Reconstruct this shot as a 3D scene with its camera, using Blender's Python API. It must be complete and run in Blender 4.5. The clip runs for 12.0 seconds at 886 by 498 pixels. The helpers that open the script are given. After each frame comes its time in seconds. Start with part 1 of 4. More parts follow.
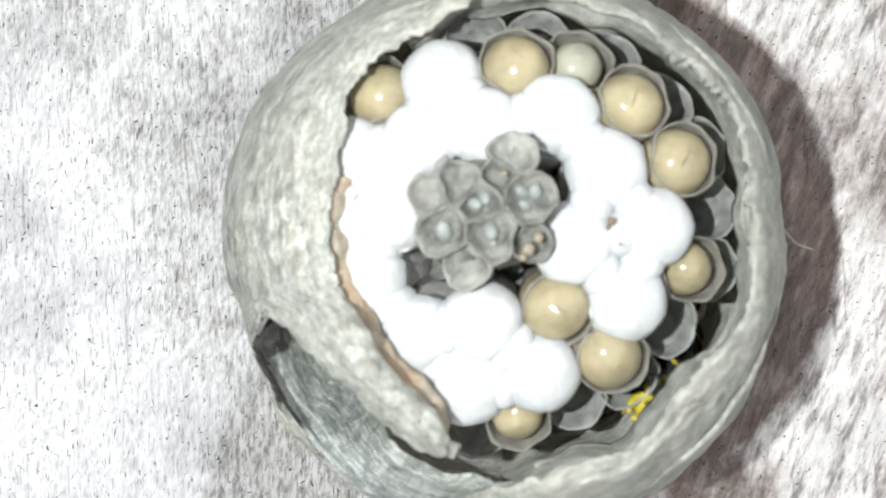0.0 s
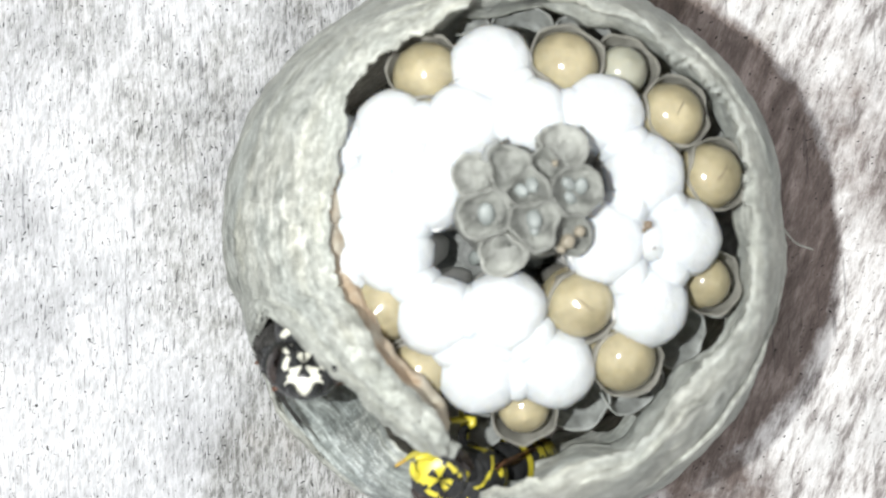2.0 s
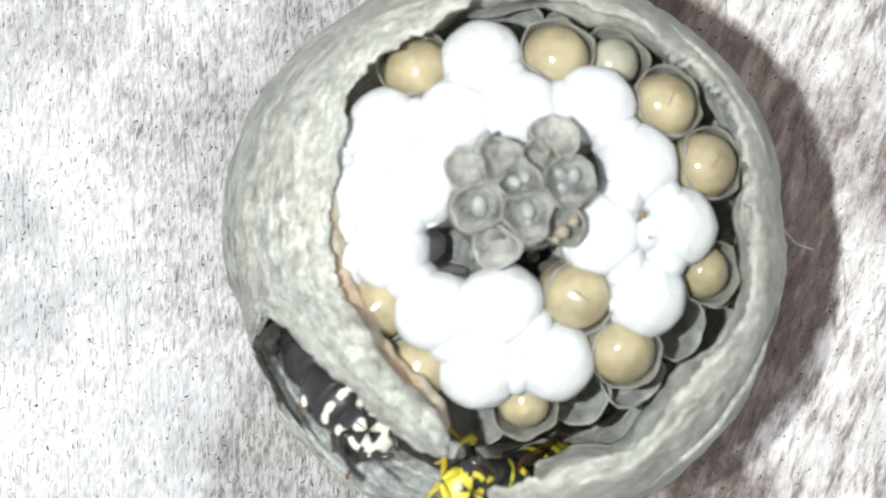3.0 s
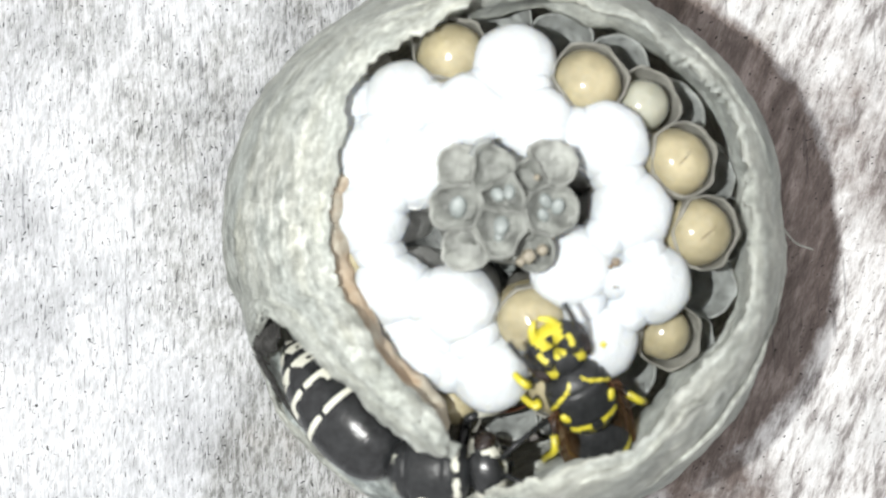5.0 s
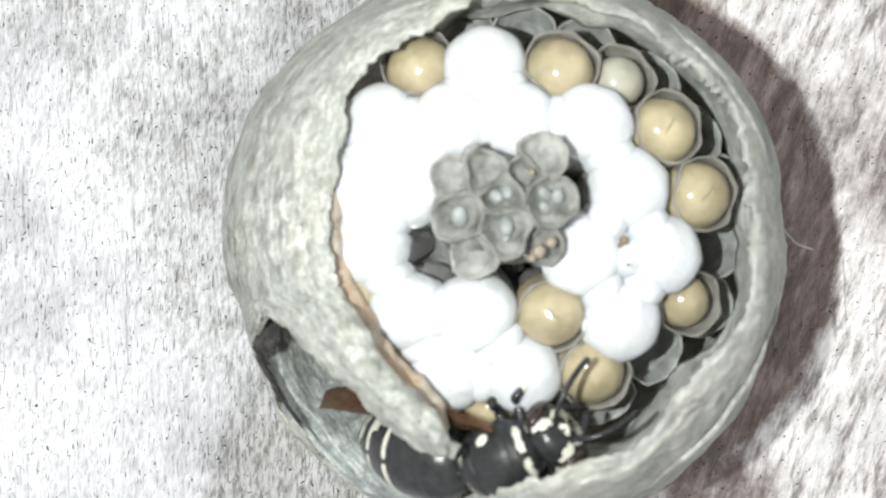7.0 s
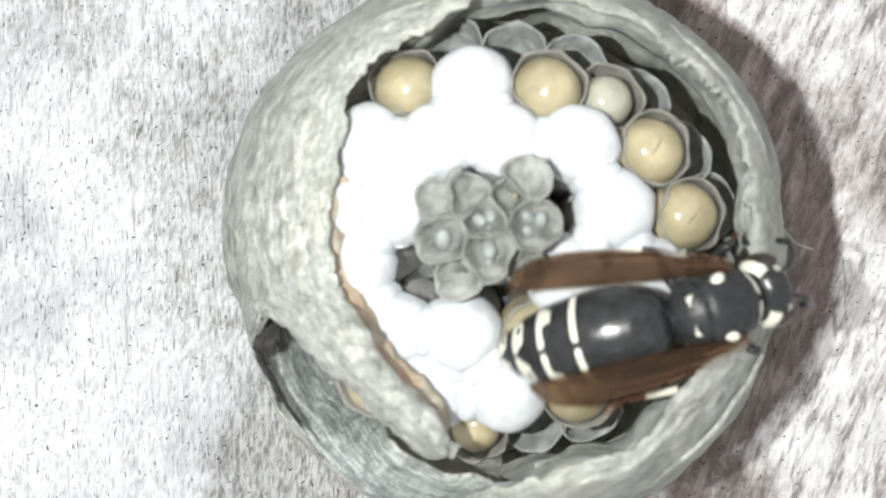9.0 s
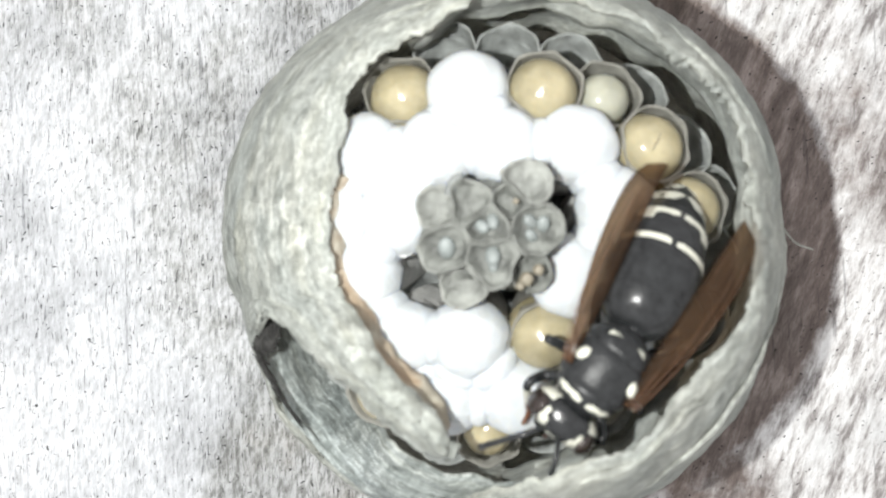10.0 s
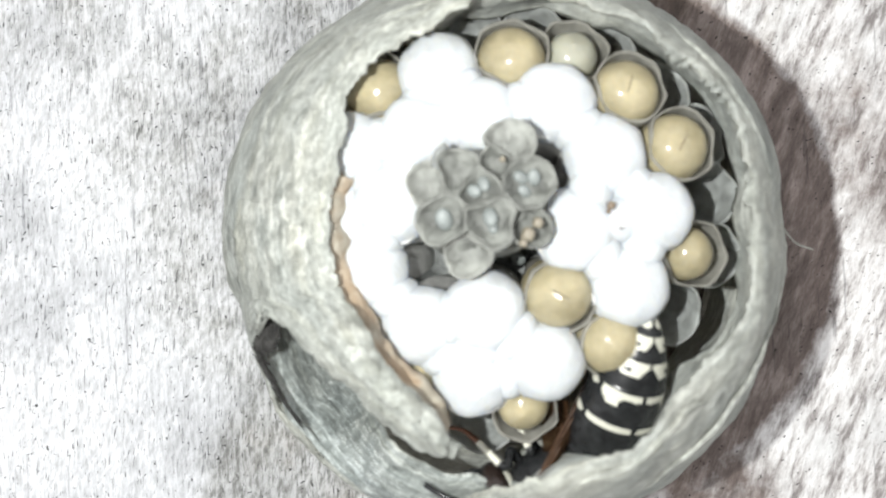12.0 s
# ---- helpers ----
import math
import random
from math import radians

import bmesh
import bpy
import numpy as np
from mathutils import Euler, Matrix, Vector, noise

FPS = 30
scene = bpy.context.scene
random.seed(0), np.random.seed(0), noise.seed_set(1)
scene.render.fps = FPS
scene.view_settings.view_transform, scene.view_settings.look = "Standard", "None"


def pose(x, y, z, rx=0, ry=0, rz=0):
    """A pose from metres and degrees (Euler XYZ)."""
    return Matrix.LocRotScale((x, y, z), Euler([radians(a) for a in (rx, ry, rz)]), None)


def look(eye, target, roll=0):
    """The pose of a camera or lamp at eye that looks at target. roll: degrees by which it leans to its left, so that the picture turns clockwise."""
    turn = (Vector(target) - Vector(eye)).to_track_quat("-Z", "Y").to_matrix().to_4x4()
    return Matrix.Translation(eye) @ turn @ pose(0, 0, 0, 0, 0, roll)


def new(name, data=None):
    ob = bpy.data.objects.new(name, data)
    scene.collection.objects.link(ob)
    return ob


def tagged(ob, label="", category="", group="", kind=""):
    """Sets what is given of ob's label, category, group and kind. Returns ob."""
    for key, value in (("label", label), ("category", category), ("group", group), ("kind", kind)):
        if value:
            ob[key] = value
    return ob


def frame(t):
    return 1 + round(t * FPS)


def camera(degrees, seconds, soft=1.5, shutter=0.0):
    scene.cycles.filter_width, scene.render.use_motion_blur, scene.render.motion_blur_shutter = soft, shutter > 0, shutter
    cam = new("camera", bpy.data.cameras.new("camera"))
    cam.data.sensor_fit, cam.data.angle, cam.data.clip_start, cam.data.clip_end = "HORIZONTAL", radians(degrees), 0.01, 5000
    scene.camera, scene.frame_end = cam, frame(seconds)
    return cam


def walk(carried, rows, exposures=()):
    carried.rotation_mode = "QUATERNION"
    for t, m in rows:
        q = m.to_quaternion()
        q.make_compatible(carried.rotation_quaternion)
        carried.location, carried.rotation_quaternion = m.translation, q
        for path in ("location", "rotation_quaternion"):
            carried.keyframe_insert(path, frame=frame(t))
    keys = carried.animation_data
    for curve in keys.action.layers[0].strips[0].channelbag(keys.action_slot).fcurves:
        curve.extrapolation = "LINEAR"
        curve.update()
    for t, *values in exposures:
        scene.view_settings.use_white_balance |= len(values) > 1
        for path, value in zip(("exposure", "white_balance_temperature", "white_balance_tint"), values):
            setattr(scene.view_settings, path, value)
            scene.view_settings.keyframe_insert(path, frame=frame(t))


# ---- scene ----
MM = 0.001
WOOD_DEPTH = 105.0

cam = camera(42.0, 12.0, soft=2.0, shutter=0.45)
# focused on the board: what hangs nearer is a little soft
cam.data.dof.use_dof, cam.data.dof.focus_distance, cam.data.dof.aperture_fstop = True, WOOD_DEPTH * MM, 50
walk(cam, [(0.0, pose(0, 0, -WOOD_DEPTH * MM, 180, 0, 0)), (12.0, pose(0, 0, -WOOD_DEPTH * MM, 180, 0, 0))])

# ---- light: the torch beside the lens, and weak surrounding daylight from below ----
world = bpy.data.worlds.new("surroundings")
world.use_nodes = True
world.node_tree.nodes["Background"].inputs[0].default_value = (0.95, 0.94, 0.945, 1)
world.node_tree.nodes["Background"].inputs[1].default_value = 1.16
scene.world = world
torch = new("torch_lamp", bpy.data.lights.new("torch_lamp", "SPOT"))
torch.data.energy, torch.data.shadow_soft_size = 0.54, 0.8 * MM
torch.data.spot_size, torch.data.spot_blend = radians(130), 1.0
torch.data.color = (0.995, 1.0, 0.968)
torch.matrix_world = look((-17.5 * MM, -1 * MM, -106 * MM), (-9 * MM, 12 * MM, 0))
scene.view_settings.exposure = 0.0


# ---- materials ----
def material(name):
    m = bpy.data.materials.new(name)
    m.use_nodes = True
    nt = m.node_tree
    return m, nt, nt.nodes["Principled BSDF"]


def node(nt, kind, **values):
    n = nt.nodes.new(kind)
    for key, value in values.items():
        n.inputs[key.replace("_", " ")].default_value = value
    return n


def coords(nt, scale=(1, 1, 1), turn=0.0):
    """Object coordinates turned by an angle, then scaled: a small y scale draws streaks along the turned y axis."""
    tc = nt.nodes.new("ShaderNodeTexCoord")
    rot = nt.nodes.new("ShaderNodeMapping")
    rot.inputs["Rotation"].default_value = (0, 0, turn)
    mp = nt.nodes.new("ShaderNodeMapping")
    mp.inputs["Scale"].default_value = scale
    nt.links.new(tc.outputs["Object"], rot.inputs["Vector"])
    nt.links.new(rot.outputs["Vector"], mp.inputs["Vector"])
    return mp.outputs["Vector"]


def noise_tex(nt, vec, scale, detail=4.0, rough=0.6):
    n = node(nt, "ShaderNodeTexNoise", Scale=scale, Detail=detail, Roughness=rough)
    nt.links.new(vec, n.inputs["Vector"])
    return n.outputs["Fac"]


def ramp(nt, fac, stops):
    r = nt.nodes.new("ShaderNodeValToRGB")
    e = r.color_ramp.elements
    while len(e) < len(stops):
        e.new(0.5)
    for el, (p, c) in zip(e, stops):
        el.position, el.color = p, (*c, 1)
    nt.links.new(fac, r.inputs["Fac"])
    return r.outputs["Color"]


def mix(nt, a, b, fac, mode="MIX"):
    n = nt.nodes.new("ShaderNodeMix")
    n.data_type, n.blend_type = "RGBA", mode
    for socket, value in ((n.inputs[6], a), (n.inputs[7], b), (n.inputs[0], fac)):
        if isinstance(value, (float, int)):
            socket.default_value = value
        elif isinstance(value, tuple):
            socket.default_value = (*value, 1)
        else:
            nt.links.new(value, socket)
    return n.outputs[2]


def bump(nt, bsdf, height, distance, strength=1.0):
    b = node(nt, "ShaderNodeBump", Strength=strength, Distance=distance)
    nt.links.new(height, b.inputs["Height"])
    nt.links.new(b.outputs["Normal"], bsdf.inputs["Normal"])


def wood_material():
    m, nt, b = material("weathered_wood")
    plain = coords(nt)
    grain = noise_tex(nt, coords(nt, (1, 0.12, 1), radians(4)), 4200, 4, 0.7)
    scales = noise_tex(nt, coords(nt, (1, 0.4, 1), radians(-20)), 2000, 5, 0.65)
    furry = noise_tex(nt, coords(nt, (1, 0.22, 1), radians(-20)), 1150, 7, 0.72)
    tufts = noise_tex(nt, coords(nt, (1, 0.3, 1), radians(-26)), 480, 7, 0.74)
    sep = nt.nodes.new("ShaderNodeSeparateXYZ")
    nt.links.new(plain, sep.inputs[0])
    side = node(nt, "ShaderNodeMapRange", From_Min=0.0, From_Max=0.014)
    nt.links.new(sep.outputs["X"], side.inputs["Value"])
    # straight grain on one side of the board, raised slanting fibres on the other
    fibre = mix(nt, mix(nt, grain, scales, 0.5), mix(nt, furry, tufts, 0.5), side.outputs[0])
    smooth_side = ramp(nt, fibre, [(0.36, (0.43, 0.438, 0.45)), (0.44, (0.555, 0.567, 0.585)), (0.5, (0.635, 0.647, 0.668)), (0.58, (0.755, 0.767, 0.793))])
    fibre_side = ramp(nt, fibre, [(0.41, (0.235, 0.217, 0.212)), (0.455, (0.42, 0.4, 0.392)), (0.5, (0.63, 0.62, 0.615)), (0.57, (0.79, 0.79, 0.785))])
    pale = mix(nt, smooth_side, fibre_side, side.outputs[0])
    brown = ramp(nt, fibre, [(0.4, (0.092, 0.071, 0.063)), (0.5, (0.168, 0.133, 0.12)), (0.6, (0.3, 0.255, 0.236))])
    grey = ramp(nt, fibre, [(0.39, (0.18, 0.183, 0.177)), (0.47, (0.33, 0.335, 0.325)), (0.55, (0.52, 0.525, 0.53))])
    # painted deepening of the nest's cast shadow, then stains, two at its foot
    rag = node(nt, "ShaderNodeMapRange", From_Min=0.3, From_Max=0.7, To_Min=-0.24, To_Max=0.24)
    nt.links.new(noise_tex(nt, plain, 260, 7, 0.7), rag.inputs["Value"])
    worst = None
    for x, y, inner, outer, most in SHADOW_AND_STAINS:
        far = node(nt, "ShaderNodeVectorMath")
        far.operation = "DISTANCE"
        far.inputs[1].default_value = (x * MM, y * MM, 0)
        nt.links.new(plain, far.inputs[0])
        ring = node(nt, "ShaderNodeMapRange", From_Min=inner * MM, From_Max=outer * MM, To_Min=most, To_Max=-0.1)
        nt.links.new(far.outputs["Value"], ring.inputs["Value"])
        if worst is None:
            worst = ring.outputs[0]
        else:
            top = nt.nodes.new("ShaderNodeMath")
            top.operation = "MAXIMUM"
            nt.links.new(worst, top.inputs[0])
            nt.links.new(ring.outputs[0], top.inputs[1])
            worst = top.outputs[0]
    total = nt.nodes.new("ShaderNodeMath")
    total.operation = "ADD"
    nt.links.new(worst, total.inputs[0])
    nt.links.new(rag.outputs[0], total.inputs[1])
    shadow_stain = ramp(nt, total.outputs[0], [(0.3, (0, 0, 0)), (0.75, (1, 1, 1))])
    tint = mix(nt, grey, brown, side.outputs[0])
    # broad weathering: grey clouds with ragged borders, and brownish ones
    drift = noise_tex(nt, coords(nt, (1, 0.8, 1), radians(-20)), 75, 7, 0.62)
    wash = ramp(nt, drift, [(0.4, (0.6, 0.605, 0.61)), (0.47, (0.84, 0.845, 0.85)), (0.54, (1, 1, 1))])
    soil = noise_tex(nt, coords(nt, (1, 1, 1), radians(40)), 48, 7, 0.66)
    dirt = ramp(nt, soil, [(0.56, (1, 1, 1)), (0.68, (0.72, 0.68, 0.63))])
    mixed = mix(nt, mix(nt, mix(nt, pale, tint, shadow_stain), wash, 0.65, "MULTIPLY"), dirt, 1.0, "MULTIPLY")
    # short dark ticks in the grain, and specks and splinters in patches
    ticks = noise_tex(nt, coords(nt, (1, 0.16, 1), radians(3)), 6800, 1, 0.4)
    dark = ramp(nt, ticks, [(0.705, (1, 1, 1)), (0.735, (0.05, 0.05, 0.05))])
    thin = noise_tex(nt, coords(nt, (1, 0.07, 1), radians(-4)), 9000, 1, 0.4)
    hair = ramp(nt, thin, [(0.68, (1, 1, 1)), (0.72, (0.3, 0.3, 0.3))])
    holes = noise_tex(nt, coords(nt, (0.6, 1, 1), radians(25)), 3300, 2, 0.5)
    prick = ramp(nt, holes, [(0.69, (1, 1, 1)), (0.71, (0.03, 0.03, 0.03))])
    lines = noise_tex(nt, coords(nt, (1, 0.05, 1), radians(3)), 1500, 4, 0.6)
    groove = ramp(nt, lines, [(0.32, (0.5, 0.5, 0.51)), (0.37, (1, 1, 1))])
    nicks = mix(nt, dark, hair, 1.0, "MULTIPLY")
    smooth_only = nt.nodes.new("ShaderNodeMath")
    smooth_only.operation = "MULTIPLY_ADD"
    smooth_only.inputs[1].default_value, smooth_only.inputs[2].default_value = -0.75, 0.95
    nt.links.new(side.outputs[0], smooth_only.inputs[0])
    toned = mix(nt, mix(nt, mix(nt, mixed, groove, 0.7, "MULTIPLY"), nicks, smooth_only.outputs[0], "MULTIPLY"), prick, 0.9, "MULTIPLY")
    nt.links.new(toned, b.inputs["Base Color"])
    b.inputs["Roughness"].default_value = 0.85
    bump(nt, b, mix(nt, scales, tufts, side.outputs[0]), 0.0009, 0.9)
    return m


def paper_material(name, dark, mid, light, streak=1.0, spread=0.1, warm=(1.0, 0.992, 0.955), thin=0.32):
    """Wasp paper: chewed wood fibre laid in arcs (the u coordinate runs along the band), in grey and cream loads."""
    m, nt, b = material(name)
    uv = nt.nodes.new("ShaderNodeUVMap")

    def laid(along, across, turn, scale, detail=5):
        mp = nt.nodes.new("ShaderNodeMapping")
        mp.inputs["Scale"].default_value = (along, across, 1)
        mp.inputs["Rotation"].default_value = (0, 0, turn)
        nt.links.new(uv.outputs["UV"], mp.inputs["Vector"])
        return noise_tex(nt, mp.outputs["Vector"], scale, detail, 0.68)
    bands = laid(0.45, 1.5 * streak, 0.1, 0.8, 6)
    fibres = laid(0.8, 2.8 * streak, -0.3, 1.2)
    strands = laid(0.7, 3.0 * streak, 0.45, 1.5, 4)
    flakes = noise_tex(nt, coords(nt, (1, 0.5, 1), radians(-55)), 900, 7, 0.78)
    crumbs = noise_tex(nt, coords(nt, (1, 0.6, 1), radians(-35)), 2600, 5, 0.7)
    wide = noise_tex(nt, coords(nt), 150, 5, 0.62)
    both = mix(nt, mix(nt, bands, fibres, 0.5), mix(nt, flakes, crumbs, 0.35), 0.44)
    base = ramp(nt, both, [(0.5 - spread, dark), (0.497, mid), (0.5 + spread, light)])
    tone = ramp(nt, wide, [(0.36, (0.82, 0.84, 0.82)), (0.5, (0.96, 0.97, 0.95)), (0.62, warm)])
    glint = ramp(nt, strands, [(0.64, (0, 0, 0)), (0.76, (0.8, 0.8, 0.8))])
    pits = ramp(nt, flakes, [(0.27, (0.4, 0.39, 0.37)), (0.36, (1, 1, 1))])
    loads = ramp(nt, laid(0.1, 0.85, 0.06, 0.55, 4), [(0.36, (0.84, 0.86, 0.86)), (0.48, (1.0, 1.005, 0.995)), (0.6, (1.0, 1.0, 0.96)), (0.68, (1.14, 1.12, 1.04))])
    toned = mix(nt, mix(nt, mix(nt, base, tone, 1.0, "MULTIPLY"), pits, 1.0, "MULTIPLY"), loads, 1.0, "MULTIPLY")
    nt.links.new(mix(nt, toned, tuple(min(1, 1.15 * c) for c in light), glint), b.inputs["Base Color"])
    b.inputs["Roughness"].default_value = 0.9
    bump(nt, b, mix(nt, both, flakes, 0.5), 0.0007, 0.75)
    let_through(nt, b, thin)
    return m


def let_through(nt, bsdf, amount):
    """Thin paper: part of the light passes."""
    out = nt.nodes["Material Output"]
    glow = nt.nodes.new("ShaderNodeBsdfTranslucent")
    glow.inputs["Color"].default_value = (0.85, 0.83, 0.77, 1)
    both = nt.nodes.new("ShaderNodeMixShader")
    both.inputs[0].default_value = amount
    nt.links.new(bsdf.outputs[0], both.inputs[1])
    nt.links.new(glow.outputs[0], both.inputs[2])
    nt.links.new(both.outputs[0], out.inputs["Surface"])


def plain_material(name, colour, rough, scale=900, amount=0.25, relief=0.0, sss=0.0, thin=0.0, gloss=0.5):
    m, nt, b = material(name)
    fine = noise_tex(nt, coords(nt), scale, 4, 0.6)
    tone = ramp(nt, fine, [(0.3, tuple(c * (1 - amount) for c in colour)), (0.7, tuple(min(1, c * (1 + amount * 0.5)) for c in colour))])
    nt.links.new(tone, b.inputs["Base Color"])
    b.inputs["Roughness"].default_value = rough
    b.inputs["Specular IOR Level"].default_value = gloss
    if sss:
        b.inputs["Subsurface Weight"].default_value = sss
        b.inputs["Subsurface Radius"].default_value = (1, 0.75, 0.45)
        b.inputs["Subsurface Scale"].default_value = 0.0012
    if relief:
        bump(nt, b, fine, relief, 0.8)
    if thin:
        let_through(nt, b, thin)
    return m


def wing_material(name, colour, tint, cover):
    """A smoky membrane: it tints what shows through it and gleams a little."""
    m, nt, b = material(name)
    fine = noise_tex(nt, coords(nt, (0.3, 1, 1)), 700, 3, 0.5)
    nt.links.new(ramp(nt, fine, [(0.3, tuple(0.5 * c for c in colour)), (0.7, colour)]), b.inputs["Base Color"])
    b.inputs["Roughness"].default_value = 0.25
    bump(nt, b, fine, 0.0003, 0.7)
    clear = nt.nodes.new("ShaderNodeBsdfTransparent")
    nt.links.new(ramp(nt, fine, [(0.3, tuple(0.7 * c for c in tint)), (0.7, tint)]), clear.inputs["Color"])
    both = nt.nodes.new("ShaderNodeMixShader")
    both.inputs[0].default_value = cover
    nt.links.new(clear.outputs[0], both.inputs[1])
    nt.links.new(b.outputs[0], both.inputs[2])
    nt.links.new(both.outputs[0], nt.nodes["Material Output"].inputs["Surface"])
    return m


# painted nest shadow first, then board stains: place, full and outer radius (mm), strength
SHADOW_AND_STAINS = ((11.5, -1.1, 23.5, 26.3, 1.0), (25, 22.5, 3.0, 11.0, 0.75), (-11.5, 21.5, 8, 13, 1.05), (39, -9, 4, 21, 0.52), (-34, -21, 4, 18, 0.5), (-3, -4, 22, 32, 0.6), (-24, -11, 3, 19, 0.62))
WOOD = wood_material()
PAPER = paper_material("grey_paper", (0.2, 0.212, 0.203), (0.375, 0.39, 0.376), (0.64, 0.66, 0.642), 1.0, 0.066)
INNER = paper_material("inner_paper", (0.145, 0.163, 0.164), (0.33, 0.36, 0.36), (0.66, 0.69, 0.69), 1.3, 0.055, (0.97, 1.0, 1.0))
LINING = paper_material("lining_paper", (0.26, 0.272, 0.266), (0.48, 0.5, 0.49), (0.74, 0.76, 0.75), 1.4, 0.08)
BROWN = paper_material("brown_paper", (0.27, 0.19, 0.13), (0.47, 0.41, 0.34), (0.6, 0.56, 0.5), 0.7, 0.1, (1.0, 0.84, 0.69))
RIMPAPER = plain_material("pale_comb_paper", (0.4, 0.425, 0.418), 0.8, 750, 0.5, 0.0005, thin=0.35)
CELL = plain_material("comb_paper", (0.29, 0.288, 0.262), 0.8, 900, 0.45, 0.0004, thin=0.4)
OLD = plain_material("dark_old_paper", (0.18, 0.19, 0.186), 0.7, 900, 0.45, 0.0004)
TARRY = plain_material("dark_brown_paper", (0.036, 0.035, 0.033), 0.85, 1500, 0.6, 0.001)
YOUNG = plain_material("young_comb_paper", (0.19, 0.198, 0.183), 0.55, 620, 0.75, 0.0011, thin=0.15)
PALE_YOUNG = plain_material("pale_young_paper", (0.285, 0.295, 0.275), 0.6, 620, 0.6, 0.0011, thin=0.2)
SILK = plain_material("white_silk", (0.442, 0.465, 0.48), 0.9, 700, 0.08, 0.0003, sss=0.3)
SILKY = plain_material("silk_coated_paper", (0.66, 0.66, 0.64), 0.9, 900, 0.15, 0.0003)
GRUB = plain_material("larva_skin", (0.315, 0.278, 0.178), 0.16, 420, 0.3, 0.0001, sss=0.2)
GRUB_PALE = plain_material("young_larva_skin", (0.33, 0.33, 0.27), 0.22, 500, 0.12, 0.0001, sss=0.25)
CREASE = plain_material("dark_crease", (0.12, 0.09, 0.06), 0.6)
CRUMB = plain_material("cream_crumb", (0.17, 0.152, 0.115), 0.5, 900, 0.2)
EGG = plain_material("egg_shell", (0.185, 0.205, 0.2), 0.55, 900, 0.35)
BLACK = plain_material("black_cuticle", (0.019, 0.02, 0.021), 0.24, 1500, 0.5, 0.00006, gloss=0.3)
DULL = plain_material("dull_black_cuticle", (0.019, 0.02, 0.021), 0.36, 2600, 0.5, 0.00007, gloss=0.25)
IVORY = plain_material("ivory_marking", (0.5, 0.5, 0.43), 0.4, 1500, 0.1)
YELLOW = plain_material("yellow_marking", (0.44, 0.385, 0.03), 0.38, 1500, 0.12)
EYE = plain_material("dark_eye", (0.02, 0.014, 0.012), 0.18, 2000, 0.3)
AMBER = plain_material("amber_foot", (0.36, 0.24, 0.05), 0.4)
BROWNLEG = plain_material("brown_leg", (0.11, 0.045, 0.022), 0.4)
WING = wing_material("brown_wing_membrane", (0.085, 0.05, 0.028), (0.67, 0.565, 0.455), 0.26)
CLEAR = wing_material("amber_wing_membrane", (0.15, 0.09, 0.045), (0.8, 0.7, 0.55), 0.2)
VEIN = plain_material("wing_vein", (0.1, 0.045, 0.02), 0.4)


# ---- mesh helpers ----
def smooth(me):
    for p in me.polygons:
        p.use_smooth = True


def mesh_of(name, verts, faces, mats, index=None, uvs=None, flat=False):
    me = bpy.data.meshes.new(name)
    me.from_pydata([tuple(v) for v in verts], [], faces)
    for m in mats:
        me.materials.append(m)
    if index:
        me.polygons.foreach_set("material_index", index)
    if uvs:
        layer = me.uv_layers.new(name="UVMap")
        for loop in me.loops:
            layer.data[loop.index].uv = uvs[loop.vertex_index]
    if not flat:
        smooth(me)
    me.update()
    return me


def part(name, me, parent, label="", at=None):
    ob = new(name, me)
    ob.parent = parent
    if at is not None:
        ob.matrix_basis = at
    if label:
        ob["label"] = label
    return ob


def sheet(name, rows, mats, thickness, closed=False, uvs=None):
    """A sheet with real thickness through a grid of points (mm); its back lies on the side away from the grid's normal."""
    n, k = len(rows), len(rows[0])
    g = np.array(rows, float)
    du = np.roll(g, -1, 1) - np.roll(g, 1, 1) if closed else np.gradient(g, axis=1)
    dv = np.gradient(g, axis=0)
    nor = np.cross(du, dv)
    nor /= np.linalg.norm(nor, axis=2, keepdims=True) + 1e-9
    back = g - nor * thickness
    verts = np.concatenate([g.reshape(-1, 3), back.reshape(-1, 3)]) * MM
    faces, o = [], n * k
    span = k if closed else k - 1
    for i in range(n - 1):
        for j in range(span):
            a, b, c, d = i * k + j, i * k + (j + 1) % k, (i + 1) * k + (j + 1) % k, (i + 1) * k + j
            faces += [(a, b, c, d), (d + o, c + o, b + o, a + o)]
    for i in (0, n - 1):
        for j in range(span):
            a, b = i * k + j, i * k + (j + 1) % k
            faces.append((b, a, a + o, b + o) if i == 0 else (a, b, b + o, a + o))
    if not closed:
        for j in (0, k - 1):
            for i in range(n - 1):
                a, b = i * k + j, (i + 1) * k + j
                faces.append((a, b, b + o, a + o) if j == 0 else (b, a, a + o, b + o))
    uv = None
    if uvs is not None:
        flat = [tuple(p) for row in uvs for p in row]
        uv = flat + flat
    return mesh_of(name, verts, faces, mats, uvs=uv)


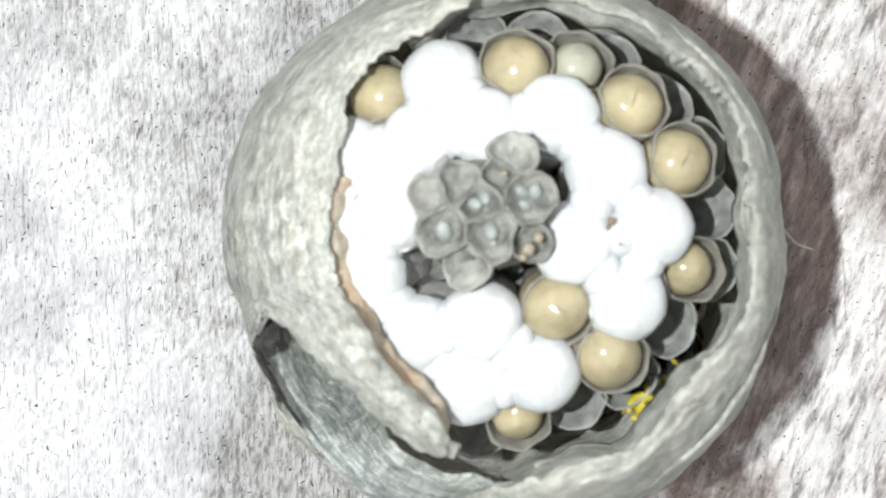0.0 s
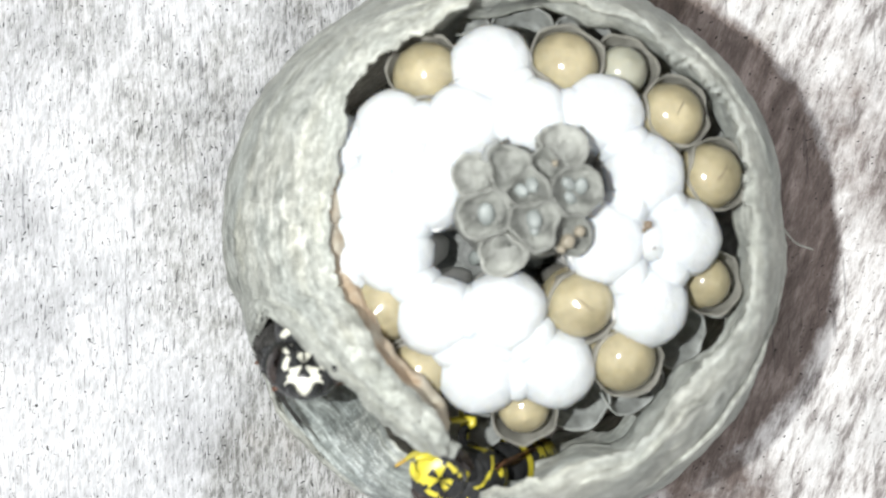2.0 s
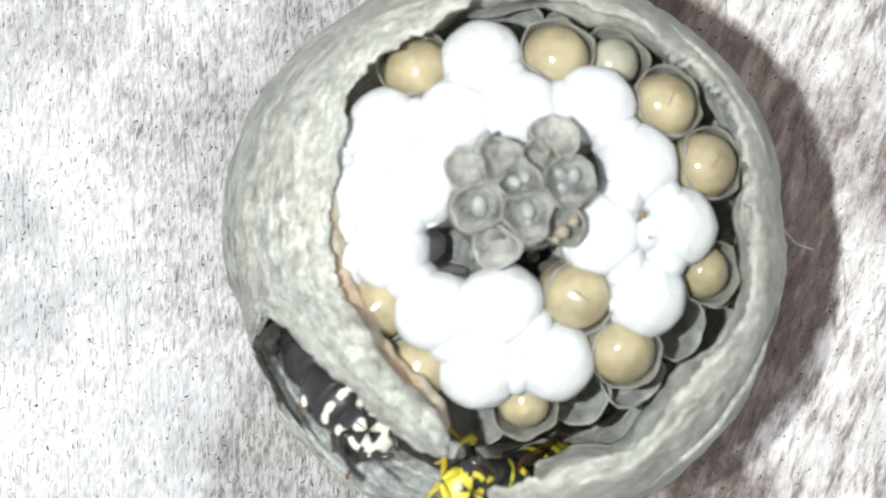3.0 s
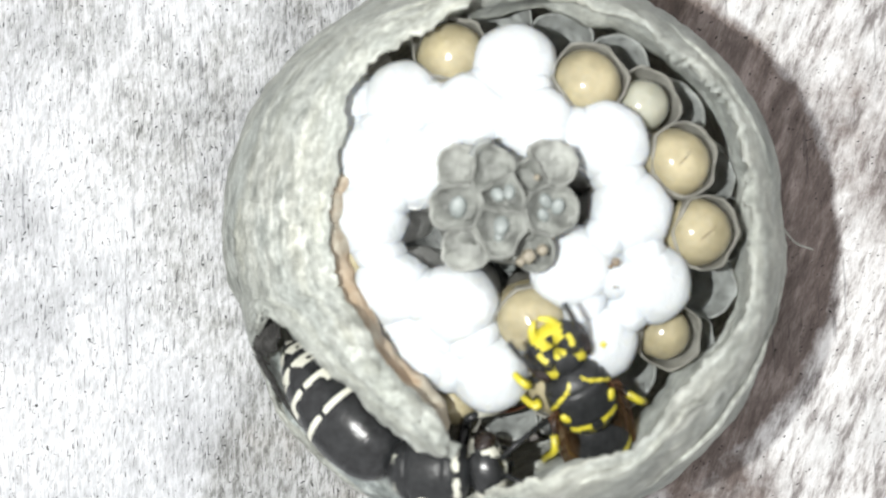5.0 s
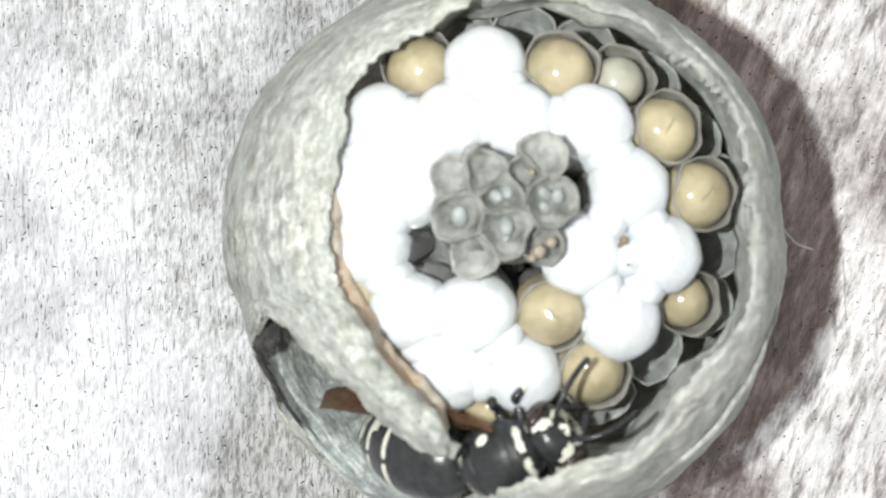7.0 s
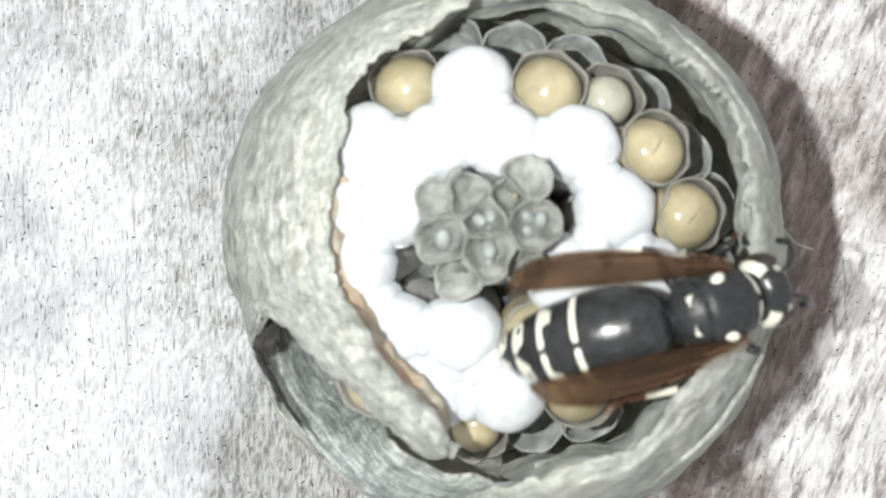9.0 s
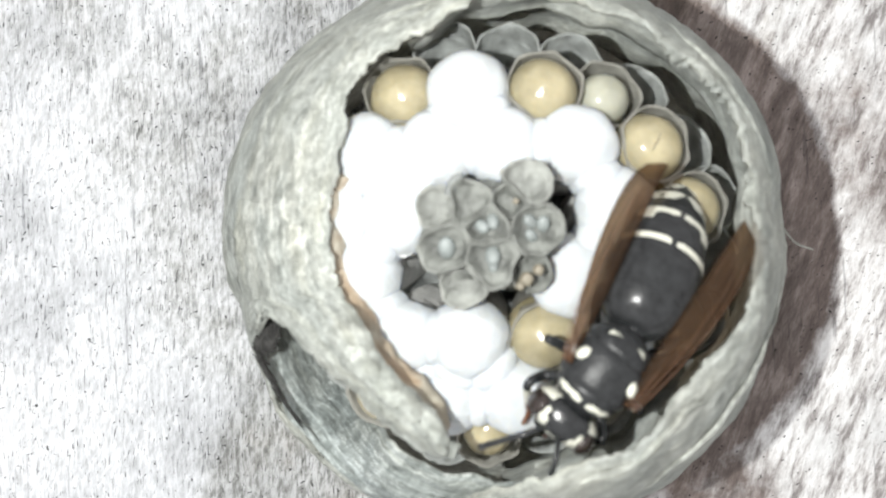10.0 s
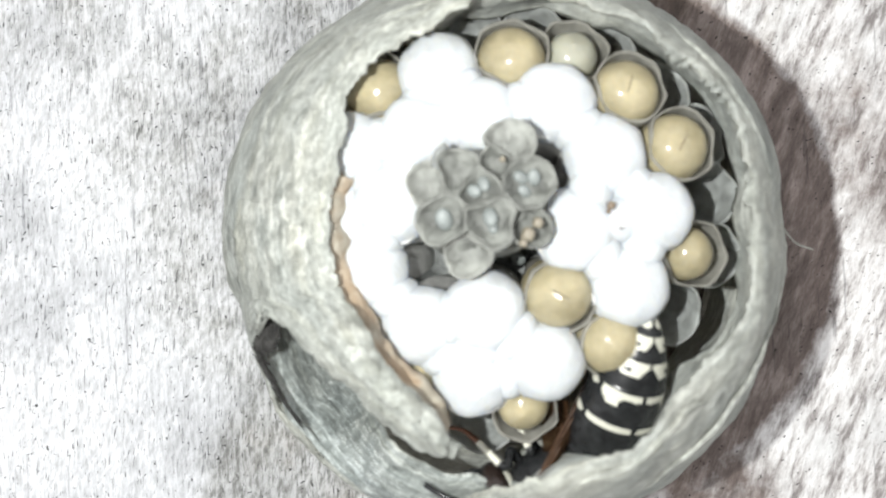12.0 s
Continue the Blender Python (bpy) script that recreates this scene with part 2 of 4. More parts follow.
def lathe(name, rings, sides, mats, pick=None, shape=None):
    """A closed body along -x: rings of (x, half width, half height, z offset); pick(x, angle, u) chooses the material."""
    verts, faces, index = [], [], []
    n = len(rings)
    for i, (x, w, h, z) in enumerate(rings):
        for j in range(sides):
            a = 2 * math.pi * j / sides
            p = [x, w * math.sin(a), z + h * math.cos(a)]
            if shape:
                p = shape(p, a, i / (n - 1))
            verts.append(Vector(p) * MM)
    for i in range(n - 1):
        for j in range(sides):
            a, b = i * sides + j, i * sides + (j + 1) % sides
            faces.append((a, b, b + sides, a + sides))
            if pick:
                ang = (j + 0.5) / sides * 360
                index.append(pick(0.5 * (rings[i][0] + rings[i + 1][0]), ang - 360 if ang > 180 else ang, (i + 0.5) / (n - 1)))
            else:
                index.append(0)
    faces.append(tuple(range(sides)))
    faces.append(tuple(reversed(range((n - 1) * sides, n * sides))))
    index += [0, 0]
    return mesh_of(name, verts, faces, mats, index)


def tube(name, path, radii, mats, sides=8, split=()):
    """A tapered tube through points (mm); faces past each ring number in split take the next material."""
    verts, faces, index = [], [], []
    pts = [Vector(p) for p in path]
    n = len(pts)
    for i, p in enumerate(pts):
        d = (pts[min(i + 1, n - 1)] - pts[max(i - 1, 0)]).normalized()
        s = d.cross(Vector((0.13, 0.21, 0.97))).normalized()
        t = d.cross(s)
        for j in range(sides):
            a = 2 * math.pi * j / sides
            verts.append((p + (s * math.cos(a) + t * math.sin(a)) * radii[i]) * MM)
    for i in range(n - 1):
        for j in range(sides):
            a, b = i * sides + j, i * sides + (j + 1) % sides
            faces.append((a, b, b + sides, a + sides))
            index.append(sum(i >= q for q in split))
    faces += [tuple(reversed(range(sides))), tuple(range((n - 1) * sides, n * sides))]
    index += [0, index[-1]]
    return mesh_of(name, verts, faces, mats, index)


def bezier(points, steps):
    """A smooth line through points."""
    out = []
    p = [Vector(q) for q in points]
    for i in range(len(p) - 1):
        a, b, c, d = p[max(i - 1, 0)], p[i], p[i + 1], p[min(i + 2, len(p) - 1)]
        for s in range(steps):
            t = s / steps
            out.append(0.5 * (2 * b + (c - a) * t + (2 * a - 5 * b + 4 * c - d) * t * t + (3 * b - a - 3 * c + d) * t ** 3))
    return out + [p[-1]]


def around(knots, a):
    """Smooth periodic value at angle a (degrees) through knots of (angle, value)."""
    n = len(knots)
    a = a % 360
    for i in range(n):
        a0, v0 = knots[i]
        a1, v1 = knots[(i + 1) % n]
        span = (a1 - a0) % 360
        off = (a - a0) % 360
        if off <= span:
            vm, vn = knots[i - 1][1], knots[(i + 2) % n][1]
            t = off / span
            m0, m1 = (v1 - vm) / 2, (vn - v0) / 2
            return (2 * t ** 3 - 3 * t * t + 1) * v0 + (t ** 3 - 2 * t * t + t) * m0 + (3 * t * t - 2 * t ** 3) * v1 + (t ** 3 - t * t) * m1
    return knots[0][1]


def rough(x, y, z, size, amount):
    return noise.noise(Vector((x / size, y / size, z / size))) * amount


# ---- the board from which the nest hangs ----
def build_board():
    n, half = 120, 260.0
    lin = [half * math.copysign(abs(i / n * 2 - 1) ** 2.2, i / n * 2 - 1) for i in range(n + 1)]
    rows = [[(x, y, rough(x, y, 0, 14, 0.5) + rough(x, y, 3, 3, 0.12)) for x in lin] for y in lin]
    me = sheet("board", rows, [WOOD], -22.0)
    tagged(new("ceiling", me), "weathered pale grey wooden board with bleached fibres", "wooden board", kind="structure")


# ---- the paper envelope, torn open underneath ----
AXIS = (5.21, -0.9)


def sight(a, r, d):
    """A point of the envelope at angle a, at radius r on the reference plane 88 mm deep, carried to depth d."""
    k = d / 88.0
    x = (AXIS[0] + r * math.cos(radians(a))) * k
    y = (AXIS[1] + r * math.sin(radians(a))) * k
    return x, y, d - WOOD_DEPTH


S = 0.04309
RIM = [(0, 425 * S), (20, 434 * S), (42, 402 * S), (63, 425 * S), (77, 417 * S), (90, 440 * S), (104, 480 * S), (112, 505 * S), (135, 505 * S), (152, 498 * S), (160, 478 * S), (164, 440 * S), (170, 330 * S),
       (190, 325 * S), (210, 350 * S), (229, 394 * S), (241, 393 * S), (268, 424 * S), (300, 433 * S), (330, 443 * S)]
RIM_DEPTH = [(0, 76), (42, 73), (66, 70.8), (80, 71.4), (90, 75), (104, 84), (112, 88.5), (135, 89), (152, 88), (160, 84), (164, 79.5), (170, 77), (190, 77.3), (215, 77.3), (235, 76.8), (268, 77), (300, 77), (330, 77)]
BELLY = [(0, 476 * S), (30, 489 * S), (60, 503 * S), (90, 505 * S), (115, 513 * S), (135, 505 * S), (150, 494 * S), (160, 480 * S), (170, 490 * S), (182, 500 * S), (210, 500 * S), (235, 480 * S), (270, 490 * S), (300, 473 * S), (330, 480 * S)]


def shell_point(a, q, lift):
    """A point of the shell's outer face between its belly (q = 0) and rim (q = 1), lifted off it."""
    c, e = math.cos(q * math.pi / 2), math.sin(q * math.pi / 2)
    belly, rim = around(BELLY, a), around(RIM, a)
    r = belly + (rim - belly) * (1 - c)
    d = 90 + (around(RIM_DEPTH, a) - 90) * e ** 0.9
    wob = swell(a, 0.45 + 0.55 * q)
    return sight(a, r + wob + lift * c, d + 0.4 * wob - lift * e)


def swell(a, s):
    x, y = math.cos(radians(a)), math.sin(radians(a))
    return rough(x * 4, y * 4, s * 5, 1, 0.5) + rough(x * 14, y * 14, s * 14, 1, 0.14) + rough(x * 20 + y * 9, y * 30, s * 34, 1, 0.08) + rough(x * 44, y * 44 + x * 20, s * 60, 1, 0.05)


def root_depth(a, r):
    """Depth of the outer paper where the strip grows out of the shell."""
    belly = around(BELLY, a)
    c = min(1.0, max(0.0, 1 - (r - belly) / (326 * S - belly)))
    return 90 - 13.0 * math.sqrt(1 - c * c) ** 0.9


def build_envelope():
    nest = tagged(new("nest_envelope"), "round grey paper wasp nest torn open underneath", "wasp nest")
    k, n = 540, 100
    rows, uvs = [], []
    for i in range(n):
        s = i / (n - 1)
        row, uv = [], []
        for j in range(k):
            a = 360.0 * j / k
            belly, rim, rd = around(BELLY, a), around(RIM, a), around(RIM_DEPTH, a)
            jag = rough(a / 7, 0, 1, 1, 0.35) + rough(a / 1.7, 4, 1, 1, 0.22)
            rim += jag
            # wood -> belly -> rim
            if s < 0.45:
                q = s / 0.45
                r = belly * (0.72 + 0.28 * math.sin(q * math.pi / 2))
                d = 105.3 - (105.3 - 90) * q
            else:
                q = (s - 0.45) / 0.55
                r = belly + (rim - belly) * (1 - math.cos(q * math.pi / 2))
                d = 90 + (rd - 90) * math.sin(q * math.pi / 2) ** 0.9
            under = min(1, max(0, (a - 156) / 4)) * min(1, max(0, (178 - a) / 12))
            d += 1.1 * under * min(1, max(0, (s - 0.5) / 0.15))
            wob = swell(a, s)
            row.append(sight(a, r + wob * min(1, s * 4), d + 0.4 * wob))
            uv.append((abs(a - 180) / 360 * 110, s * 30))
        rows.append(row)
        uvs.append(uv)
    part("shell", sheet("shell", rows, [PAPER], 0.45, True, uvs), nest, "grey fibrous paper shell with a ragged rim")
    # overlapping scales of paper on the outside
    for a0, a1, q0, q1, lift in ((6, 66, 0.1, 0.5, 0.75), (34, 84, 0.5, 0.86, 0.6), (300, 352, 0.35, 0.72, 0.5), (226, 288, 0.4, 0.74, 0.5)):
        rows, uvs = [], []
        for i in range(10):
            t = i / 9
            row, uv = [], []
            for j in range(90):
                e = j / 89
                a = a0 + (a1 - a0) * e
                edge = math.sin(e * math.pi) ** 0.5
                q = q0 + (q1 - q0) * t * edge + rough(a / 5, q0 * 9, 4, 1, 0.03) * t
                row.append(shell_point(a % 360, q, (0.1 + lift * t ** 1.5) * edge - 0.25 * (1 - edge)))
                uv.append((abs(a % 360 - 180) / 360 * 110, 3 + t * 6))
            rows.append(row)
            uvs.append(uv)
        part("paper_scale", sheet("paper_scale", rows, [PAPER], 0.3, False, uvs), nest)
    # the ribbon of outer paper still hanging across one side
    inner = [(104, 396), (108, 384), (113, 349), (128, 331), (145, 312), (165, 315), (188, 324)]
    outer = [(104, 392), (108, 396), (113, 398), (121, 393), (126, 387), (137, 377), (149, 399), (157, 418), (161, 440), (166, 478), (188, 482)]
    rows, uvs = [], []
    for i in range(44):
        s = i / 43
        row, uv = [], []
        for j in range(240):
            a = 104 + 84 * j / 239
            ro = np.interp(a, [p[0] for p in outer], [p[1] for p in outer]) * S + rough(a / 4, 7, 2, 1, 0.4)
            ri = np.interp(a, [p[0] for p in inner], [p[1] for p in inner]) * S + rough(a / 5, 9, 2, 1, 0.4) + rough(a / 1.5, 1, 2, 1, 0.2)
            d = 75.5 - 2.4 * math.sin(s * math.pi * 0.75) + rough(a / 9, s * 3, 5, 1, 0.5) 
            w = min(1, max(0, (a - 146) / 18))
            w = w * w * (3 - 2 * w)
            r = ro + (ri - ro) * s
            d += rough(a / 3.6, s * 8, 6, 1, 0.2) + rough(a / 1.8, s * 17, 6, 1, 0.07)
            d += w * (root_depth(a, r) - 0.25 + 0.05 * max(0, a - 173) - d)
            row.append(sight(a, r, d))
            uv.append((abs(a - 180) / 360 * 110, 14 + s * 9))
        rows.append(row)
        uvs.append(uv)
    part("torn_strip", sheet("torn_strip", rows, [PAPER], 0.5, False, uvs), nest, "loose strip of torn grey paper")
    # the next paper layer, laid bare where the outer one is torn away
    rows, uvs = [], []
    for i in range(20):
        s = i / 19
        row, uv = [], []
        for j in range(120):
            a = 72 + 89 * j / 119
            ro = around(BELLY, a) + 0.12 - 1.6 * max(0, (a - 158) / 18) - 2.5 * max(0, (75 - a) / 15) + rough(a / 6, 2, 3, 1, 0.3)
            ri = np.interp(a, [72, 92, 100, 111, 121, 130, 165], [436, 430, 426, 430, 414, 380, 372]) * S + rough(a / 6, 5, 3, 1, 0.3) + rough(a / 1.6, 5, 3, 1, 0.2)
            deep = min(1, max(0, (a - 120) / 12))
            slope = 7.6 * deep * s ** 0.7 - 3.2 * (1 - deep) * s ** 1.4
            wav = rough(a / 8, s * 3, 9, 1, 0.5) + rough(a / 12, s * 13, 9, 1, 0.3)
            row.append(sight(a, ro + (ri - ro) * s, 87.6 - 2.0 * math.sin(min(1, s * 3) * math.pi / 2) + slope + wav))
            uv.append((abs(a - 180) / 360 * 110, s * 14))
        rows.append(row)
        uvs.append(uv)
    part("bared_layer", sheet("bared_layer", rows, [INNER], 0.35, False, uvs), nest, "bared bluish grey paper layer with fine streaks")
    # the dark weathered edge of the tear: slivers along it, and a ragged tuft of them at its upper corner
    rng = random.Random(23)
    verts, faces = [], []
    for i in range(330):
        tuft = i < 190
        if tuft:
            a = rng.uniform(155.8, 163.2)
            ro = np.interp(a, [155, 158.3, 161.4, 163], [490, 483, 468, 456])
            r = ro - rng.random() ** 0.8 * np.interp(a, [155, 156.5, 158.4, 161, 163], [14, 32, 36, 20, 8])
            way, length, wide = rng.gauss(98, 24), rng.uniform(0.6, 1.4), rng.uniform(0.14, 0.3)
        else:
            a = 138.5 + 17 * rng.random() ** 0.8
            r = np.interp(a, [138, 147, 152, 156], [498, 494, 494, 489]) + rng.gauss(0, 1.6)
            way, length, wide = 270 - a + rng.gauss(0, 7), rng.uniform(0.9, 2.2), rng.uniform(0.05, 0.13) * np.interp(a, [138, 148, 156], [0.5, 1, 1.6])
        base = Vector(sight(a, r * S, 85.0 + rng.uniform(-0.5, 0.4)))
        along = Vector((math.cos(radians(way)), -math.sin(radians(way)), rng.uniform(-0.25, 0.2)))
        across = along.cross(Vector((0, 0, 1))).normalized()
        k = len(verts)
        for u, w in ((-0.5, 0.35), (0.05, 1.0), (0.6, 0.3)):
            mid = base + along * (length * u)
            bend = Vector((0, 0, -0.12 * (1 - u * u)))
            verts += [tuple((mid + across * wide * w) * MM), tuple((mid + bend) * MM), tuple((mid - across * wide * w) * MM)]
        for q in (0, 3):
            for e in range(3):
                f = (e + 1) % 3
                faces.append((k + q + e, k + q + f, k + q + 3 + f, k + q + 3 + e))
        faces += [(k, k + 1, k + 2), (k + 6, k + 8, k + 7)]
    part("torn_edge", mesh_of("torn_edge", verts, faces, [TARRY], flat=True), nest, "dark ragged edge of torn paper")
    # folds of the lining seen between the comb and the rim
    for k, (r0, r1, d0, d1, a0, a1) in enumerate(((452, 410, 79.0, 83.8, -118, 84), (436, 372, 89.0, 95.0, -124, 92))):
        rows, uvs = [], []
        for i in range(12):
            s = i / 11
            row, uv = [], []
            for j in range(220):
                a = a0 + (a1 - a0) * j / 219
                fold = rough(a / 11, k * 5 + s, 11, 1, 0.9) + rough(a / 3, k * 5 + s * 4, 12, 1, 0.15)
                rim = around(RIM, a) - 430 * S
                r = (r0 + (r1 - r0) * s) * S + rim + (0.3 + s) * 0.7 * fold
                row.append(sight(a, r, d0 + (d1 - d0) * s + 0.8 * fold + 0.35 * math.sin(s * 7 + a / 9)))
                uv.append((a / 360 * 110, s * 8))
            rows.append(row)
            uvs.append(uv)
        part("lining", sheet("lining", rows, [LINING], 0.3, False, uvs), nest, "grey folded inner paper lining")
    # brown inner paper: a tan lip under the strip's edge, then the wall behind it
    rows, uvs = [], []
    for i in range(14):
        s = i / 13
        row, uv = [], []
        for j in range(150):
            a = 109 + 91 * j / 149
            ri = np.interp(a, [p[0] for p in inner] + [215], [p[1] for p in inner] + [350]) * S
            lip = 1.05 + 0.5 * math.exp(-((a - 121) / 8) ** 2) + rough(a / 7, 3, 8, 1, 0.6) + rough(a / 3.5, 6, 8, 1, 0.08)
            q = min(1, s / 0.45)
            w = max(0, (s - 0.45) / 0.55)
            r = ri + 0.5 - q * (0.5 + max(0.1, lip)) - w * 0.35
            row.append(sight(a, r, 75.9 + np.interp(a, [140, 165, 200], [0, 1.6, 1.9]) + 1.0 * q + 8.0 * w + rough(a / 6, s * 3, 8, 1, 0.3)))
            uv.append((abs(a - 180) / 360 * 110, 25 + s * 6))
        rows.append(row)
        uvs.append(uv)
    part("inner_layer", sheet("inner_layer", rows, [BROWN], 0.3, False, uvs), nest, "tan and brown inner paper layer")
    # a loose fibre and small splits
    line = bezier([(24.72, -1.6, -21), (26.28, -0.46, -19), (28.26, 0.04, -17)], 6)
    part("loose_fibre", tube("loose_fibre", line, [0.07] * 12 + [0.03], [PAPER], 5), nest)
    return nest


# ---- the comb ----
DOME = 35.0
APEX = Vector((-0.59, -0.52, -22.8))      # the dome's crown, from the pivot
CENTRE = APEX + Vector((0, 0, DOME))


def on_dome(x, y):
    """Place and outward direction of a cell's mouth, from its offset to the dome's axis."""
    n = Vector((x, y, -math.sqrt(max(1, DOME * DOME - x * x - y * y)))) / DOME
    return CENTRE + n * DOME, n


def stand(p, n, turn=0.0):
    """The pose whose z axis is n."""
    q = n.to_track_quat("Z", "Y")
    return Matrix.Translation(p * MM) @ q.to_matrix().to_4x4() @ pose(0, 0, 0, 0, 0, turn)


def hexrad(a, r, soft):
    """Radius of a rounded hexagon at angle a."""
    h = r * math.cos(math.pi / 6) / math.cos((a + math.pi / 6) % (math.pi / 3) - math.pi / 6)
    return h * (1 - soft) + r * 0.95 * soft


def cell_mesh(seed, radius, depth, wall=0.14, paper=None, rag=0.02):
    """A paper cell, open at z = 0, tapering to its closed base."""
    rng = random.Random(seed)
    sides, verts, faces = 36, [], []
    prof = [(0.0, 1.0), (-0.35, 1.0), (-1.2, 0.97), (-0.45 * depth, 0.88), (-0.75 * depth, 0.78), (-depth, 0.68)]
    ph = rng.random() * 9

    def ring(z, r):
        b = len(verts)
        for j in range(sides):
            a = 2 * math.pi * j / sides
            q = hexrad(a, r, 0.6) * (1 + 0.03 * math.sin(2 * a + ph) + rag * noise.noise(Vector((3 * math.cos(a) + seed, 3 * math.sin(a), z))))
            lip = (0.16 * math.sin(3 * a + ph) + 0.1 * math.sin(7 * a + 2 * ph)) * (1 if z > -0.5 else 0)
            verts.append((q * math.cos(a) * MM, q * math.sin(a) * MM, (z + lip) * MM))
        return b
    outside = [ring(z, radius * k) for z, k in prof]
    inside = [ring(z + 0.02, radius * k - wall) for z, k in prof[:-1]] + [ring(-depth + 0.4, radius * 0.68 - wall)]
    for seq, flip in ((outside, False), (inside, True)):
        for p, q in zip(seq, seq[1:]):
            for j in range(sides):
                k = (j + 1) % sides
                f = (p + j, q + j, q + k, p + k)
                faces.append(f[::-1] if flip else f)
    for j in range(sides):
        k = (j + 1) % sides
        faces.append((outside[0] + j, outside[0] + k, inside[0] + k, inside[0] + j))
    faces.append(tuple(outside[-1] + j for j in reversed(range(sides))))
    faces.append(tuple(inside[-1] + j for j in range(sides)))
    return mesh_of("cell", verts, faces, [paper or CELL])


def cap_mesh(seed, radius, height):
    """A silk dome spun over a cell."""
    rng = random.Random(seed)
    sides, n, verts, faces = 40, 14, [], []
    ox, oy, ph = rng.uniform(-0.1, 0.1), rng.uniform(-0.1, 0.1), rng.random() * 9
    for i in range(n):
        t = i / (n - 1) * math.pi / 2
        rr, z = math.cos(t) ** 0.72, math.sin(t) ** 0.9
        for j in range(sides):
            a = 2 * math.pi * j / sides
            q = hexrad(a, radius, 0.5 + 0.5 * z) * rr * (1 + 0.025 * math.sin(2 * a + ph))
            w = noise.noise(Vector((q * math.cos(a) + seed * 3.1, q * math.sin(a), z * 2))) * 0.09
            verts.append(((q * math.cos(a) + ox * z) * MM, (q * math.sin(a) + oy * z) * MM, (z * height + w - 0.9) * MM))
    for i in range(n - 1):
        for j in range(sides):
            k = (j + 1) % sides
            faces.append((i * sides + j, i * sides + k, (i + 1) * sides + k, (i + 1) * sides + j))
    faces.append(tuple(reversed(range(sides))))
    faces.append(tuple((n - 1) * sides + j for j in range(sides)))
    return mesh_of("silk_cap", verts, faces, [SILK])


# offsets of cells from the dome's axis, mm
CAPPED = [
    (-2.05, -11.28), (-8.91, -6.57), (-3.84, -7.1), (0.7, -7.45), (5.62, -7.77), (-6.31, -2.53), (-10.45, -2.03), (-8.88, 1.83), (8.55, -3.6), (11.22, 0.72), (5.75, 1.17), (8.85, 5.5), (-5.85, 6.21), (-1.2, 5.88), (-2.83, 10.37), (2.3, 9.83), (-13.09, -5.2), (-14.1, -1.46), (-12.94, 2.88)
]
FED = [
    (-6.73, -11.05), (3.26, -11.7), (10.96, -8.08), (13.85, -3.68), (4.13, 5.52), (7.41, 9.47), (-9.82, 5.85), (-7.12, 10.39)
]
SMALL_FED = [
    (7.65, -11.63), (13.99, 4.07), (0.38, 13.44)
]
WITH_EGG = [
    (-4.15, 1.7), (1.14, 2.08), (4.8, -4.39)
]
YOUNG_RIM = [
    (-4.5, -15.49), (0.45, -15.42), (5.41, -14.82), (10.43, -12.61), (14.25, -8.66), (16.75, -4.7), (16.96, -0.09), (16.51, 4.71), (12.7, 8.63), (9.14, 12.39), (4.74, 13.71), (-3.51, 15.38), (-10.99, 9.38)
]


